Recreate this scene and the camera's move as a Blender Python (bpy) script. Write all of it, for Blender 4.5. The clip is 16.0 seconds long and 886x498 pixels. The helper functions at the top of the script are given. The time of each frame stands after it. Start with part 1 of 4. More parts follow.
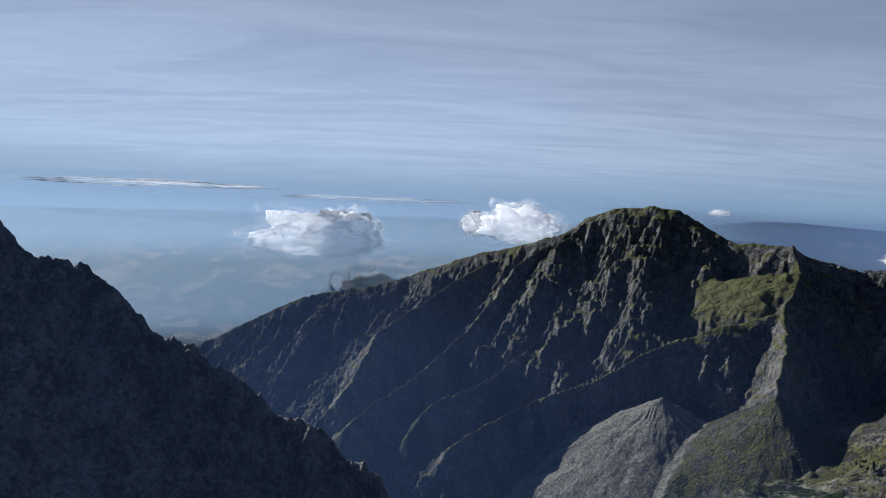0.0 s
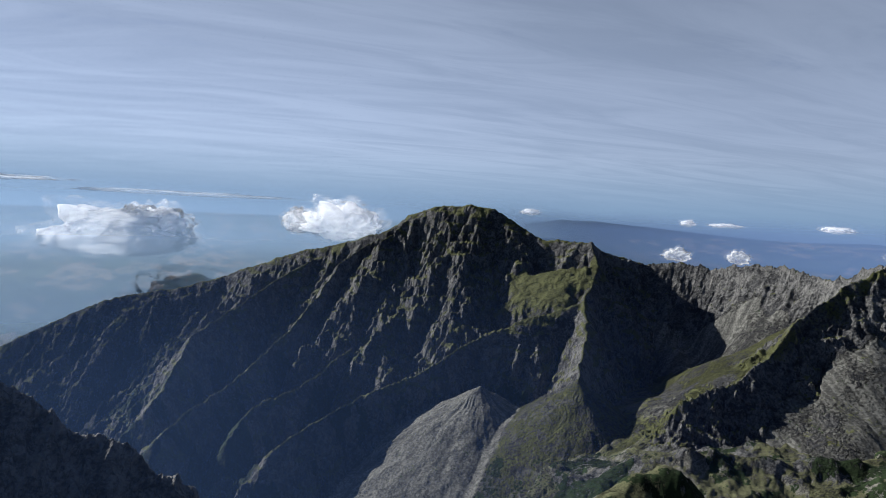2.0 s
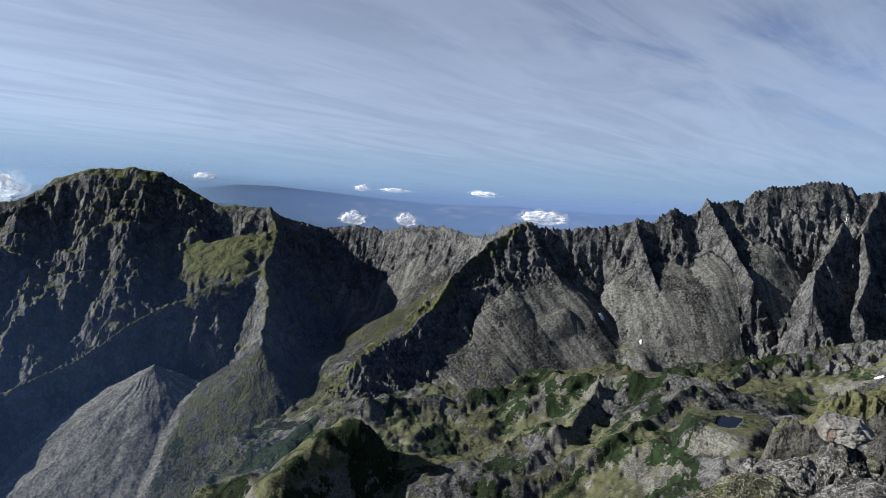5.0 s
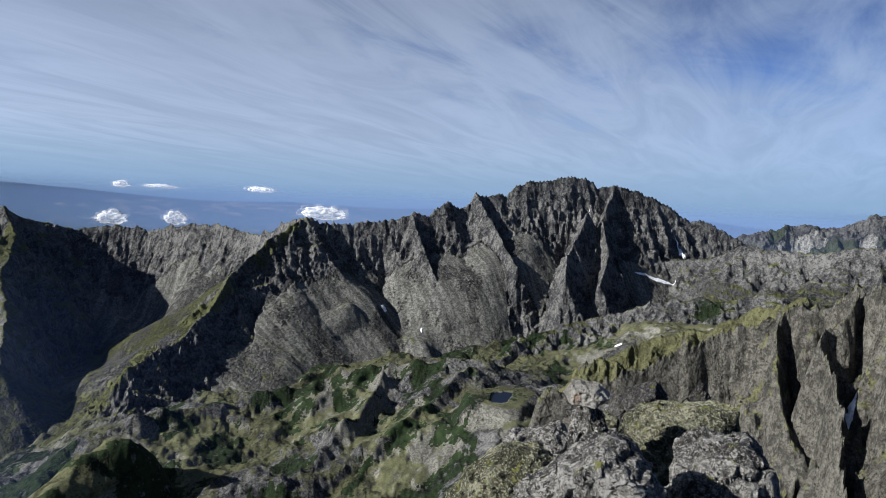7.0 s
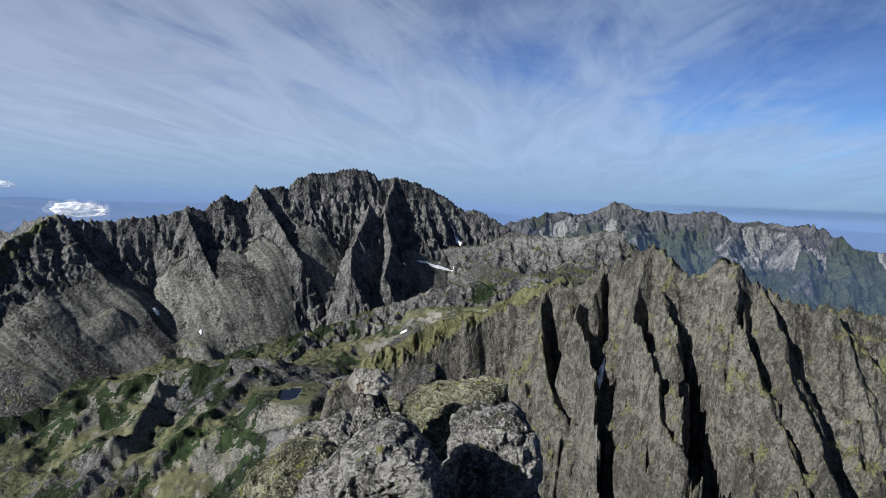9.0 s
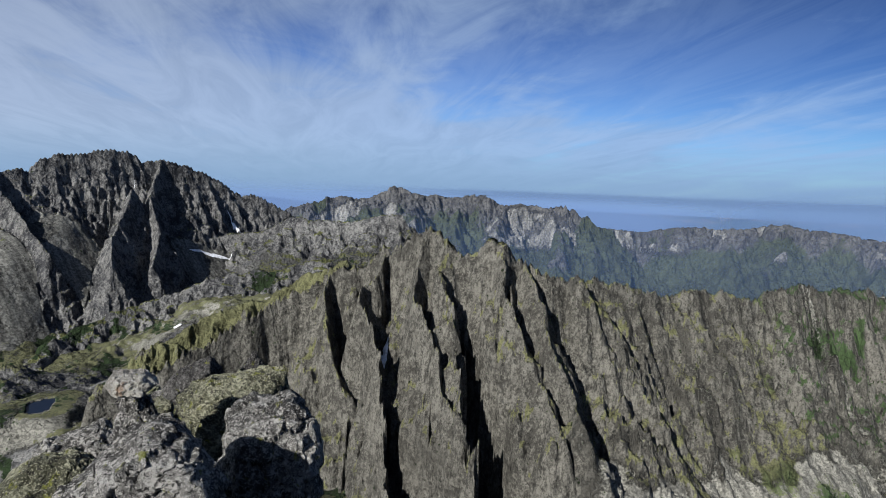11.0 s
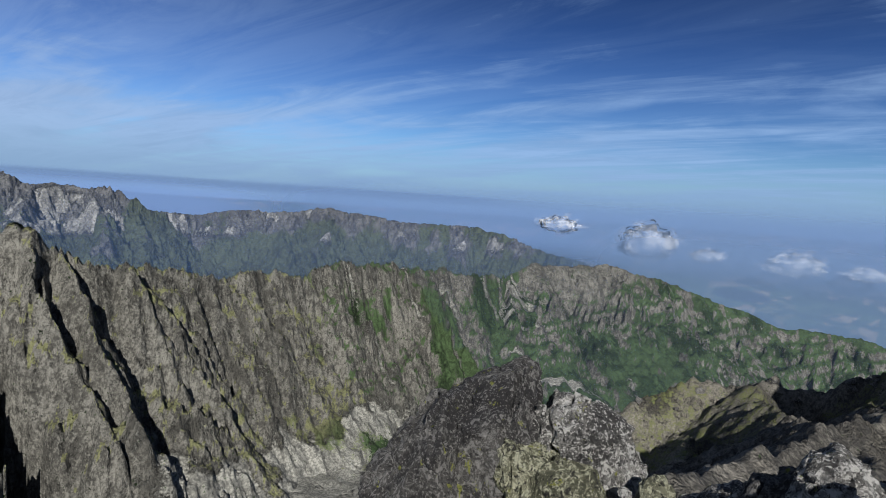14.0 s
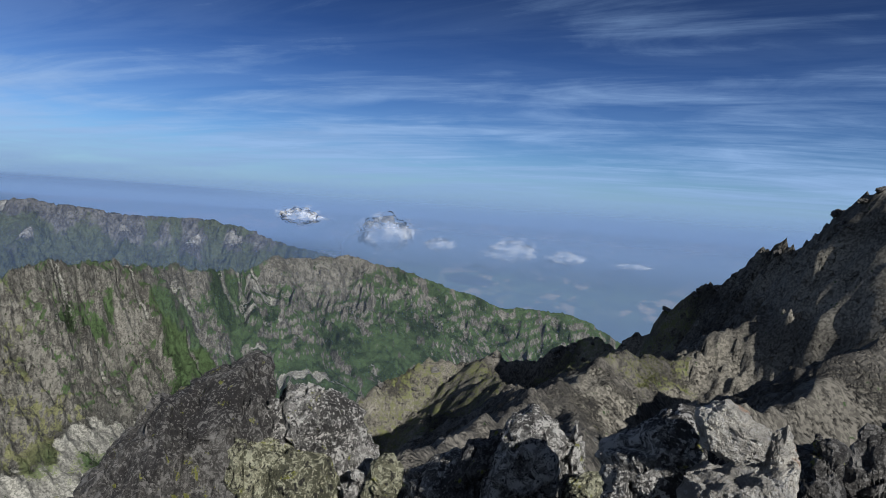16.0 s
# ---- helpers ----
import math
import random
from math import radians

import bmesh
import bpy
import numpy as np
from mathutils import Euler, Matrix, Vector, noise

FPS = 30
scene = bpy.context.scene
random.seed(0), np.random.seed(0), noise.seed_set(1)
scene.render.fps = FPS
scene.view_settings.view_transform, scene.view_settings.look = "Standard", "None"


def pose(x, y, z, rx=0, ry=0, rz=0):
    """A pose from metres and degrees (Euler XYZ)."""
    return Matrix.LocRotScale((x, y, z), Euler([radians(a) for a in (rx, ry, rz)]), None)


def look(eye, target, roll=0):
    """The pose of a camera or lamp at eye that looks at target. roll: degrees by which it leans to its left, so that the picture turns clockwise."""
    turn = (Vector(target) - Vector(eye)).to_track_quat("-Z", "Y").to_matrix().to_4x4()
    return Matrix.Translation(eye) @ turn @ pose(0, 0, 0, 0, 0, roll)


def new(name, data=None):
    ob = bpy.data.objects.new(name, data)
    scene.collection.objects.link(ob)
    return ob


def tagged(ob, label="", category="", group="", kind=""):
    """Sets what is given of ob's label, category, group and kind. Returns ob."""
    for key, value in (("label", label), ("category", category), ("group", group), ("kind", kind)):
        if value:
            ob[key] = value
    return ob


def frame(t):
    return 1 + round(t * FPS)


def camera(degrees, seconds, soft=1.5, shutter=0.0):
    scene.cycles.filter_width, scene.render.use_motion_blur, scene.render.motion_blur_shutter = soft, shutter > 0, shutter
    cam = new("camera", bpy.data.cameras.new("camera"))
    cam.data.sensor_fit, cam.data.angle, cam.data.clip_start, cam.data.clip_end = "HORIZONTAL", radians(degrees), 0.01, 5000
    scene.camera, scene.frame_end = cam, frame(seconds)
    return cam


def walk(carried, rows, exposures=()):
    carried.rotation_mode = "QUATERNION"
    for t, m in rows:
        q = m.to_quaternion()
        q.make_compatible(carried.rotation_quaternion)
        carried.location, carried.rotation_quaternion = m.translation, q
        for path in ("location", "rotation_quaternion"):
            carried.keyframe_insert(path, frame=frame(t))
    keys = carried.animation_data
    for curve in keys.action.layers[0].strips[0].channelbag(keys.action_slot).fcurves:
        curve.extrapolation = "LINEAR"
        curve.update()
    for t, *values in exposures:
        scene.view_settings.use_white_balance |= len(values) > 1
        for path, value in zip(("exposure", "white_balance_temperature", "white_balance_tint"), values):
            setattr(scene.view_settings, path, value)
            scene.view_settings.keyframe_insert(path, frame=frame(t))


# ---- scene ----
# A slow turn on a rocky summit. The world's zero height is the eye's height; y points along the first view, x to its right.
LENS = 68.10
ARM = 0.35   # the camera is held at arm's length, and swings round the body
# seconds, yaw, pitch, roll
PATH = [
    (0, -0.00, -4.08, -2.08), (0.5, -4.67, -3.98, -2.45), (1, -7.42, -3.79, -2.44), (1.5, -11.57, -3.73, -2.46),
    (2, -15.32, -3.68, -2.79), (2.5, -19.32, -3.78, -2.15), (3, -24.74, -4.38, -2.27), (5.5, -46.70, -5.45, -3.16),
    (6, -50.75, -5.53, -3.11), (6.5, -55.93, -5.02, -2.99), (7, -61.90, -4.72, -2.82), (7.5, -67.00, -4.48, -2.47),
    (8, -71.48, -4.49, -2.43), (8.5, -75.60, -4.71, -2.61), (9, -80.68, -4.58, -2.25), (11.5, -105.54, -5.14, -2.42),
    (12, -112.00, -5.15, -2.75), (12.5, -117.25, -5.63, -3.63), (13, -123.62, -4.47, -3.44), (13.5, -129.43, -5.00, -3.84),
    (14, -137.06, -4.66, -3.82), (14.5, -144.48, -4.55, -3.95), (15, -149.73, -4.22, -3.60), (15.5, -155.12, -4.00, -4.22),
    (16, -159.42, -3.80, -4.21),
]
cam = camera(LENS, 16.0, soft=0.6)


def held(yaw, pitch, roll):
    a = radians(yaw)
    return pose(-ARM * math.sin(a), ARM * math.cos(a), 0, 90 + pitch, roll, yaw)


EXPOSURES = [(0, 0.58, 6000, 10), (3, 0.68, 6000, 10), (6, 0.85, 6000, 10), (16, 0.8, 6000, 10)]
walk(cam, [(t, held(a, b, c)) for t, a, b, c in PATH], EXPOSURES)

# ---- light: a morning sun to the left of the first view, under thin high cloud ----
SUN_BEARING, SUN_HEIGHT = -49.0, 26.5


def node(tree, kind, inputs=None, **settings):
    n = tree.nodes.new(kind)
    for k, v in settings.items():
        setattr(n, k, v)
    for k, v in (inputs or {}).items():
        if hasattr(v, "is_output"):
            tree.links.new(v, n.inputs[k])
        else:
            n.inputs[k].default_value = v
    return n


def maths(tree, op, a, b=0.0, c=0.0, clamp=False):
    n = node(tree, "ShaderNodeMath", {0: a, 1: b, 2: c}, operation=op)
    n.use_clamp = clamp
    return n.outputs[0]


def ramp(tree, value, lo, hi, a=0.0, b=1.0):
    return node(tree, "ShaderNodeMapRange", {"Value": value, "From Min": lo, "From Max": hi, "To Min": a, "To Max": b},
                interpolation_type="SMOOTHSTEP").outputs["Result"]


def blend(tree, fac, a, b, mode="MIX"):
    n = node(tree, "ShaderNodeMix", data_type="RGBA", blend_type=mode)
    for i, v in ((0, fac), (6, a), (7, b)):
        if hasattr(v, "is_output"):
            tree.links.new(v, n.inputs[i])
        else:
            n.inputs[i].default_value = v if i == 0 else (*v, 1.0)
    return n.outputs[2]


def grain(tree, vector, scale, detail=4.0, rough=0.55, distortion=0.0):
    return node(tree, "ShaderNodeTexNoise", {"Vector": vector, "Scale": scale, "Detail": detail, "Roughness": rough,
                                             "Distortion": distortion}).outputs[0]


def make_world():
    w = bpy.data.worlds.new("sky")
    scene.world = w
    w.use_nodes = True
    t = w.node_tree
    t.nodes.clear()
    sky = node(t, "ShaderNodeTexSky", sky_type="NISHITA", sun_disc=False, sun_elevation=radians(SUN_HEIGHT),
               sun_rotation=radians(SUN_BEARING), altitude=2400.0, air_density=1.0, dust_density=0.6, ozone_density=1.5)
    way = node(t, "ShaderNodeTexCoord").outputs["Generated"]
    xyz = node(t, "ShaderNodeSeparateXYZ", {0: way}).outputs
    # high cloud on a plane far above, its streaks drawn out along x
    up = maths(t, "ADD", maths(t, "MAXIMUM", xyz[2], 0.0), 0.09)
    flat = node(t, "ShaderNodeCombineXYZ", {0: maths(t, "DIVIDE", xyz[0], up), 1: maths(t, "DIVIDE", xyz[1], up)}).outputs[0]
    long = node(t, "ShaderNodeMapping", {"Vector": flat, "Scale": (0.30, 1.0, 1)}).outputs[0]
    fibre = node(t, "ShaderNodeMapping", {"Vector": flat, "Rotation": (0, 0, radians(9)), "Scale": (0.5, 1.9, 1)}).outputs[0]
    a = grain(t, long, 0.9, 4.0, 0.45, 0.8)
    b = grain(t, fibre, 1.15, 9.0, 0.62, 1.3)
    puff = grain(t, flat, 1.1, 9.0, 0.62, 0.9)
    streak = maths(t, "ADD", maths(t, "MULTIPLY", puff, 0.22), maths(t, "ADD", maths(t, "MULTIPLY", a, 0.52), maths(t, "MULTIPLY", b, 0.26)))
    sunward = maths(t, "ADD", maths(t, "MULTIPLY", xyz[0], math.sin(radians(5))), maths(t, "MULTIPLY", xyz[1], math.cos(radians(5))))
    cover = maths(t, "ADD", ramp(t, sunward, -0.9, 0.95, -0.05, 0.24), ramp(t, xyz[2], 0.02, 0.24, 0.13, 0.0))
    veil = maths(t, "MULTIPLY", ramp(t, maths(t, "ADD", streak, cover), 0.43, 0.70), 0.9)
    veil = maths(t, "MAXIMUM", veil, maths(t, "MULTIPLY", ramp(t, sunward, -0.8, -0.2, 0.10, 0.34), ramp(t, b, 0.30, 0.62, 0.5, 1.1)))
    deep = maths(t, "MULTIPLY", ramp(t, xyz[2], 0.0, 0.34, 0.86, 0.27), ramp(t, sunward, -1.0, 0.2, 0.62, 1.1))
    tint = blend(t, ramp(t, xyz[2], 0.0, 0.30), (0.62, 0.84, 1.04), (0.32, 0.64, 1.34))
    blue = blend(t, 1.0, sky.outputs[0], tint, "MULTIPLY")
    blue = blend(t, 1.0, blue, node(t, "ShaderNodeCombineXYZ", {0: deep, 1: deep, 2: deep}).outputs[0], "MULTIPLY")
    white = blend(t, ramp(t, sunward, -0.8, 0.7), (2.3, 3.4, 5.2), (3.1, 3.6, 4.5))
    white = blend(t, 1.0, white, blend(t, ramp(t, b, 0.3, 0.68), (0.90, 0.91, 0.92), (1.10, 1.09, 1.08)), "MULTIPLY")
    white = blend(t, 1.0, white, node(t, "ShaderNodeCombineXYZ", {0: ramp(t, xyz[2], 0.0, 0.6, 1.22, 0.5), 1: ramp(t, xyz[2], 0.0, 0.6, 1.22, 0.52), 2: ramp(t, xyz[2], 0.0, 0.6, 1.22, 0.56)}).outputs[0], "MULTIPLY")
    sunside = maths(t, "ADD", maths(t, "MULTIPLY", xyz[0], math.sin(radians(SUN_BEARING))), maths(t, "MULTIPLY", xyz[1], math.cos(radians(SUN_BEARING))))
    glow = ramp(t, sunside, -0.1, 0.95, 0.93, 1.28)
    white = blend(t, 1.0, white, node(t, "ShaderNodeCombineXYZ", {0: glow, 1: glow, 2: glow}).outputs[0], "MULTIPLY")
    high = blend(t, veil, blue, white)
    # a slate-grey strip of far stratus on the horizon, behind the ranges
    strip = maths(t, "MULTIPLY", ramp(t, xyz[2], -0.016, -0.006), ramp(t, maths(t, "ADD", xyz[2], maths(t, "MULTIPLY", b, 0.004)), 0.006, 0.0))
    strip = maths(t, "MULTIPLY", strip, maths(t, "MULTIPLY", ramp(t, xyz[1], 0.05, -0.3), ramp(t, xyz[1], -0.86, -0.74)))
    low = ramp(t, xyz[2], 0.09, -0.012)
    haze = blend(t, maths(t, "MULTIPLY", low, 0.9), high, (2.1, 3.2, 4.6))
    haze = blend(t, maths(t, "MULTIPLY", strip, 0.75), haze, (1.25, 1.9, 3.1))
    out = node(t, "ShaderNodeBackground", {"Color": haze, "Strength": 0.068})
    t.links.new(out.outputs[0], node(t, "ShaderNodeOutputWorld").inputs[0])


make_world()
sun = new("sun", bpy.data.lights.new("sun", "SUN"))
sun.data.energy, sun.data.angle, sun.data.color = 5.0, radians(0.6), (1.0, 0.94, 0.84)
sun.matrix_world = look((0, 0, 0), (-math.sin(radians(SUN_BEARING)) * math.cos(radians(SUN_HEIGHT)),
                                    -math.cos(radians(SUN_BEARING)) * math.cos(radians(SUN_HEIGHT)), -math.sin(radians(SUN_HEIGHT))))


# ---- noise over the plan, in metres ----
def lattice(ix, iy, seed):
    h = (ix.astype(np.int64) * 374761393 + iy.astype(np.int64) * 668265263 + seed * 982451653) & 0xFFFFFFFF
    h = ((h ^ (h >> 13)) * 1274126177) & 0xFFFFFFFF
    return ((h ^ (h >> 16)) & 0xFFFF) / 32767.5 - 1.0


def smooth_noise(x, y, seed=0):
    ix, iy = np.floor(x), np.floor(y)
    fx, fy = x - ix, y - iy
    u, v = fx * fx * fx * (fx * (fx * 6 - 15) + 10), fy * fy * fy * (fy * (fy * 6 - 15) + 10)
    a, b = lattice(ix, iy, seed), lattice(ix + 1, iy, seed)
    c, d = lattice(ix, iy + 1, seed), lattice(ix + 1, iy + 1, seed)
    return a + (b - a) * u + (c - a) * v + (a - b - c + d) * u * v


def fractal(x, y, size, octaves=4, seed=0, gain=0.5):
    total, amp, s = 0.0, 1.0, 1.0 / size
    for k in range(octaves):
        c, q = math.cos(k * 1.1 + 0.4), math.sin(k * 1.1 + 0.4)
        total = total + amp * smooth_noise((x * c - y * q) * s + 17.3 * k, (x * q + y * c) * s - 9.1 * k, seed + k)
        amp, s = amp * gain, s * 2.03
    return total


def ridged(x, y, size, octaves=4, seed=0, gain=0.55):
    total, amp, s = 0.0, 1.0, 1.0 / size
    for k in range(octaves):
        c, q = math.cos(k * 1.3 + 0.2), math.sin(k * 1.3 + 0.2)
        total = total + amp * (0.5 - np.abs(smooth_noise((x * c - y * q) * s + 5.7 * k, (x * q + y * c) * s + 3.3 * k, seed + k)))
        amp, s = amp * gain, s * 2.1
    return total


def gullies(X, Y, gx, gy, size, octaves=4, seed=0, cut=0.11):
    """Branching gullies that run down the slope (gx, gy): each octave bends to the ribs that the last one left."""
    total, gx, gy = 0.0, gx.copy(), gy.copy()
    for k in range(octaves):
        s = size * 0.52 ** k
        g = np.hypot(gx, gy) + 1e-6
        ux, uy = -gy / g, gx / g
        px, py = X / s + 3.7 * k, Y / s - 5.9 * k
        ix, iy = np.floor(px), np.floor(py)
        c, q, weight = 0.0, 0.0, 0.0
        for i in (-1, 0, 1):
            for j in (-1, 0, 1):
                dx = px - ix - i - 0.5 - 0.42 * lattice(ix + i, iy + j, seed + 11 * k)
                dy = py - iy - j - 0.5 - 0.42 * lattice(ix + i, iy + j, seed + 11 * k + 5)
                w = np.exp(-2.4 * (dx * dx + dy * dy))
                a = 6.2832 * (dx * ux + dy * uy)
                c, q, weight = c + w * np.cos(a), q + w * np.sin(a), weight + w
        m = np.clip(1.5 * np.hypot(c, q) / weight, 0, 1) * step(g, 0.15, 0.6)
        a = np.arctan2(q, c)
        total = total + cut * s * m * (0.5 - np.abs(a) / 1.5708)
        gx, gy = gx - 3.2 * cut * m * np.sin(a) * ux, gy - 3.2 * cut * m * np.sin(a) * uy
    return total


def step(v, lo, hi):
    t = np.clip((v - lo) / (hi - lo), 0, 1)
    return t * t * (3 - 2 * t)


# ---- relief: crests, each with the steepness of its flanks ----
def crest_field(X, Y, crest, steep, gentle, reach, ribs=0.0, rib_size=60.0, rib_far=0.15, shear=0.0, seed=0):
    """The height below a crest line and how rocky the flank is. Ribs and gullies run down the rocky part; below it lie screes."""
    best, rocky, along, away = np.full(X.shape, -1e9), np.zeros(X.shape), np.zeros(X.shape), np.zeros(X.shape)
    run = 0.0
    wob = 0.7 * rib_size * fractal(X, Y, rib_size * 2.2, 3, seed + 50)
    span = 1 + 0.45 * fractal(X, Y, reach * 2.2, 2, seed + 60)
    c = reach * np.clip(span, 0.4, 1.8)
    for (x0, y0, z0), (x1, y1, z1) in zip(crest, crest[1:]):
        dx, dy = x1 - x0, y1 - y0
        length = math.hypot(dx, dy)
        u = ((X - x0) * dx + (Y - y0) * dy) / length
        t = np.clip(u / length, 0, 1)
        d = np.hypot(X - x0 - t * dx, Y - y0 - t * dy)
        h = z0 + t * (z1 - z0) - gentle * d - (steep - gentle) * c * (1 - np.exp(-d / c))
        near = h + 0.6 * ribs > best
        x, y, u, d, h = X[near], Y[near], u[near], d[near], h[near]
        side = np.sign((x - x0) * dy - (y - y0) * dx)
        s = run + u + wob[near] + shear * d + side * 777
        if length < 10:   # a cone: its streaks fan out from the tip
            s = 90 * np.arctan2(y - y0, x - x0) + 0.3 * wob[near]
        r = np.exp(-(d / (1.35 * c[near])) ** 4) * (length >= 10)
        if ribs:
            cut = ridged(s, d * 0.33, rib_size, 3, seed, 0.5)
            h = h + ribs * (cut - 0.35) * step(d, 2, reach * 0.8) * (rib_far + (1 - rib_far) * r)
        up = h > best[near]
        for whole, new_value in ((best, h), (rocky, r), (along, s - 0.85 * wob[near]), (away, d)):
            whole[near] = np.where(up, new_value, whole[near])
        run += length
    return best, rocky, along, away


BASE = [(300, 960, -520), (190, 880, -510), (80, 980, -560), (250, 760, -440), (0, 1000, -520), (-160, 1150, -510), (340, 860, -500), (620, 780, -290), (820, 610, -285), (734, 297, -246), (1195, 125, -205),
        (480, -220, -280), (390, -340, -295), (430, -900, -330), (100, -1400, -430), (-600, 1200, -660), (-350, 1650, -640), (-700, 1900, -700), (-500, -300, -320), (-200, -1300, -430),
        (250, 520, -340), (480, 480, -305), (420, 300, -290), (1420, 442, -250), (1143, 530, -262), (825, 613, -290), (1900, 200, -230), (450, 60, -250), (560, -420, -292)]
# low crests on the basin floor: a grassy knoll, mounds and the edges of terraces
HUMMOCKS = [([(407, 569, -258), (377, 566, -262), (329, 549, -272), (291, 524, -275)], 0.1, 2.2, 42),
            ([(457, 476, -299), (501, 437, -295)], 0.5, 0.4, 20),
            ([(471, 683, -290), (547, 664, -282), (653, 620, -276), (745, 573, -266), (817, 504, -258), (876, 393, -240)], 0.8, 0.25, 22),
            ([(780, 500, -262), (657, 457, -274), (566, 444, -292)], 0.9, 0.35, 25),
            ([(840, 387, -240), (700, 388, -256), (603, 394, -280)], 0.9, 0.35, 25)]
TARN = (734, 297, -243.0)


def base_height(X, Y):
    total, weight = 0.0, 0.0
    for x, y, z in BASE:
        w = 1.0 / ((X - x) ** 2 + (Y - y) ** 2 + 90.0 ** 2) ** 1.5
        total, weight = total + w * z, weight + w
    near = total / weight
    R = np.hypot(X, Y)
    basin = step(X, 250, 450) * step(Y, 0, 180) * (1 - step(R, 1150, 1500))
    for crest, steep, gentle, reach in HUMMOCKS:
        near = np.maximum(near, crest_field(X, Y, crest, steep, gentle, reach, 6, 25, 0.5, seed=901)[0] - 1.5 * np.maximum(Y - X - 400, 0))
    near = near + (5 + 13 * basin) * (ridged(X, Y, 150, 5, 900, 0.5) - 0.3) + basin * 5 * (ridged(X, Y, 38, 4, 911, 0.6) - 0.4) + 2.5 * fractal(X, Y, 25, 3, 905) + 14 * step(Y - X, 250, 500) * (ridged(X, Y, 60, 4, 909) - 0.3)
    pool = np.hypot((X - TARN[0]) / 24, (Y - TARN[1]) / 18) + 0.4 * fractal(X, Y, 30, 2, 907)
    near = np.where(pool < 1.0, TARN[2] - 4, near * step(pool, 1.9, 3.0) + np.maximum(near, TARN[2] + 1.5) * (1 - step(pool, 1.9, 3.0)))
    plain = -R * np.tan(np.radians(14.0 - 12.6 * step(R, 2000, 4600) ** 0.7))
    k = step(R, 1900, 2600)
    return near * (1 - k) + plain * k


def polar(b0, b1, nb, radii):
    B, R = np.meshgrid(np.radians(np.linspace(b0, b1, nb)), np.asarray(radii, float), indexing="ij")
    return R * np.sin(B), R * np.cos(B)


def grid_normals(X, Y, Z):
    a = np.stack([np.gradient(v, axis=0) for v in (X, Y, Z)], -1)
    b = np.stack([np.gradient(v, axis=1) for v in (X, Y, Z)], -1)
    n = np.cross(a, b)
    n *= np.sign(n[..., 2:3]) / np.maximum(np.linalg.norm(n, axis=-1, keepdims=True), 1e-9)
    return n


def land(name, X, Y, Z, cover, material, keep=None, parts=None, flow=None):
    """One sheet of land over a grid of the plan. cover: grass, scree and dwarf pine, each 0 to 1.
    parts: names of the rock, grass and scree slopes, which become meshes of their own under one thing."""
    n, m = X.shape
    co = np.stack([X, Y, Z], -1).reshape(-1, 3)
    i = np.arange(n * m).reshape(n, m)
    quads = np.stack([i[:-1, :-1], i[1:, :-1], i[1:, 1:], i[:-1, 1:]], -1)
    kind = np.zeros((n - 1, m - 1), int)
    if parts:
        def soften(c, w=14):
            p = np.pad(c[:-1, :-1] * 1.0, w, mode="edge")
            q = np.pad(np.cumsum(np.cumsum(p, 0), 1), ((1, 0), (1, 0)))
            k = 2 * w + 1
            return (q[k:, k:] - q[:-k, k:] - q[k:, :-k] + q[:-k, :-k]) / (k * k)
        soft = [soften(np.clip(c, 0, 1)) for c in cover[:2]]
        kind = np.where(soft[1] > 0.5, 2, np.where(soft[0] > 0.5, 1, 0))
    if keep is not None:
        k = keep[:-1, :-1] | keep[1:, :-1] | keep[:-1, 1:] | keep[1:, 1:]
        quads, kind = quads[k], kind[k]
    quads, kind = quads.reshape(-1, 4), kind.ravel()
    data = np.zeros((n * m, 4), np.float32)
    for k in range(len(cover)):
        data[:, k] = np.broadcast_to(cover[k], X.shape).ravel()
    normals = grid_normals(X, Y, Z).reshape(-1, 3)

    def sheet(title, q):
        me = bpy.data.meshes.new(title)
        used = np.zeros(n * m, bool)
        used[q.ravel()] = True
        q, c = (np.cumsum(used) - 1)[q], co[used]
        me.vertices.add(len(c))
        me.vertices.foreach_set("co", c.ravel().astype(np.float32))
        me.loops.add(q.size)
        me.loops.foreach_set("vertex_index", q.ravel().astype(np.int32))
        me.polygons.add(len(q))
        me.polygons.foreach_set("loop_start", (np.arange(len(q)) * 4).astype(np.int32))
        me.update(calc_edges=True)
        me.polygons.foreach_set("use_smooth", np.ones(len(q), bool))
        me.attributes.new("cover", "FLOAT_COLOR", "POINT").data.foreach_set("color", data[used].ravel())
        if flow is not None:
            me.attributes.new("flow", "FLOAT", "POINT").data.foreach_set("value", flow.ravel()[used].astype(np.float32))
        me.materials.append(material)
        me.validate()
        if parts:
            me.normals_split_custom_set_from_vertices(normals[used].tolist())
        return new(title, me)

    if not parts:
        return sheet(name, quads)
    thing = new(name)
    thing.location = (float(np.mean(X)), float(np.mean(Y)), float(np.min(Z)))
    for k, title in enumerate(parts):
        if (kind == k).sum() > 40:
            ob = sheet(title, quads[kind == k])
            ob.parent = thing
            ob.matrix_parent_inverse = Matrix.Translation(-thing.location)
    return thing


def slope_of(X, Y, Z):
    """How steep the sheet is: rise over run."""
    ax, ay, az = np.gradient(X, axis=0), np.gradient(Y, axis=0), np.gradient(Z, axis=0)
    bx, by, bz = np.gradient(X, axis=1), np.gradient(Y, axis=1), np.gradient(Z, axis=1)
    nx, ny, nz = ay * bz - az * by, az * bx - ax * bz, ax * by - ay * bx
    return np.hypot(nx, ny) / np.maximum(np.abs(nz), 1e-6)


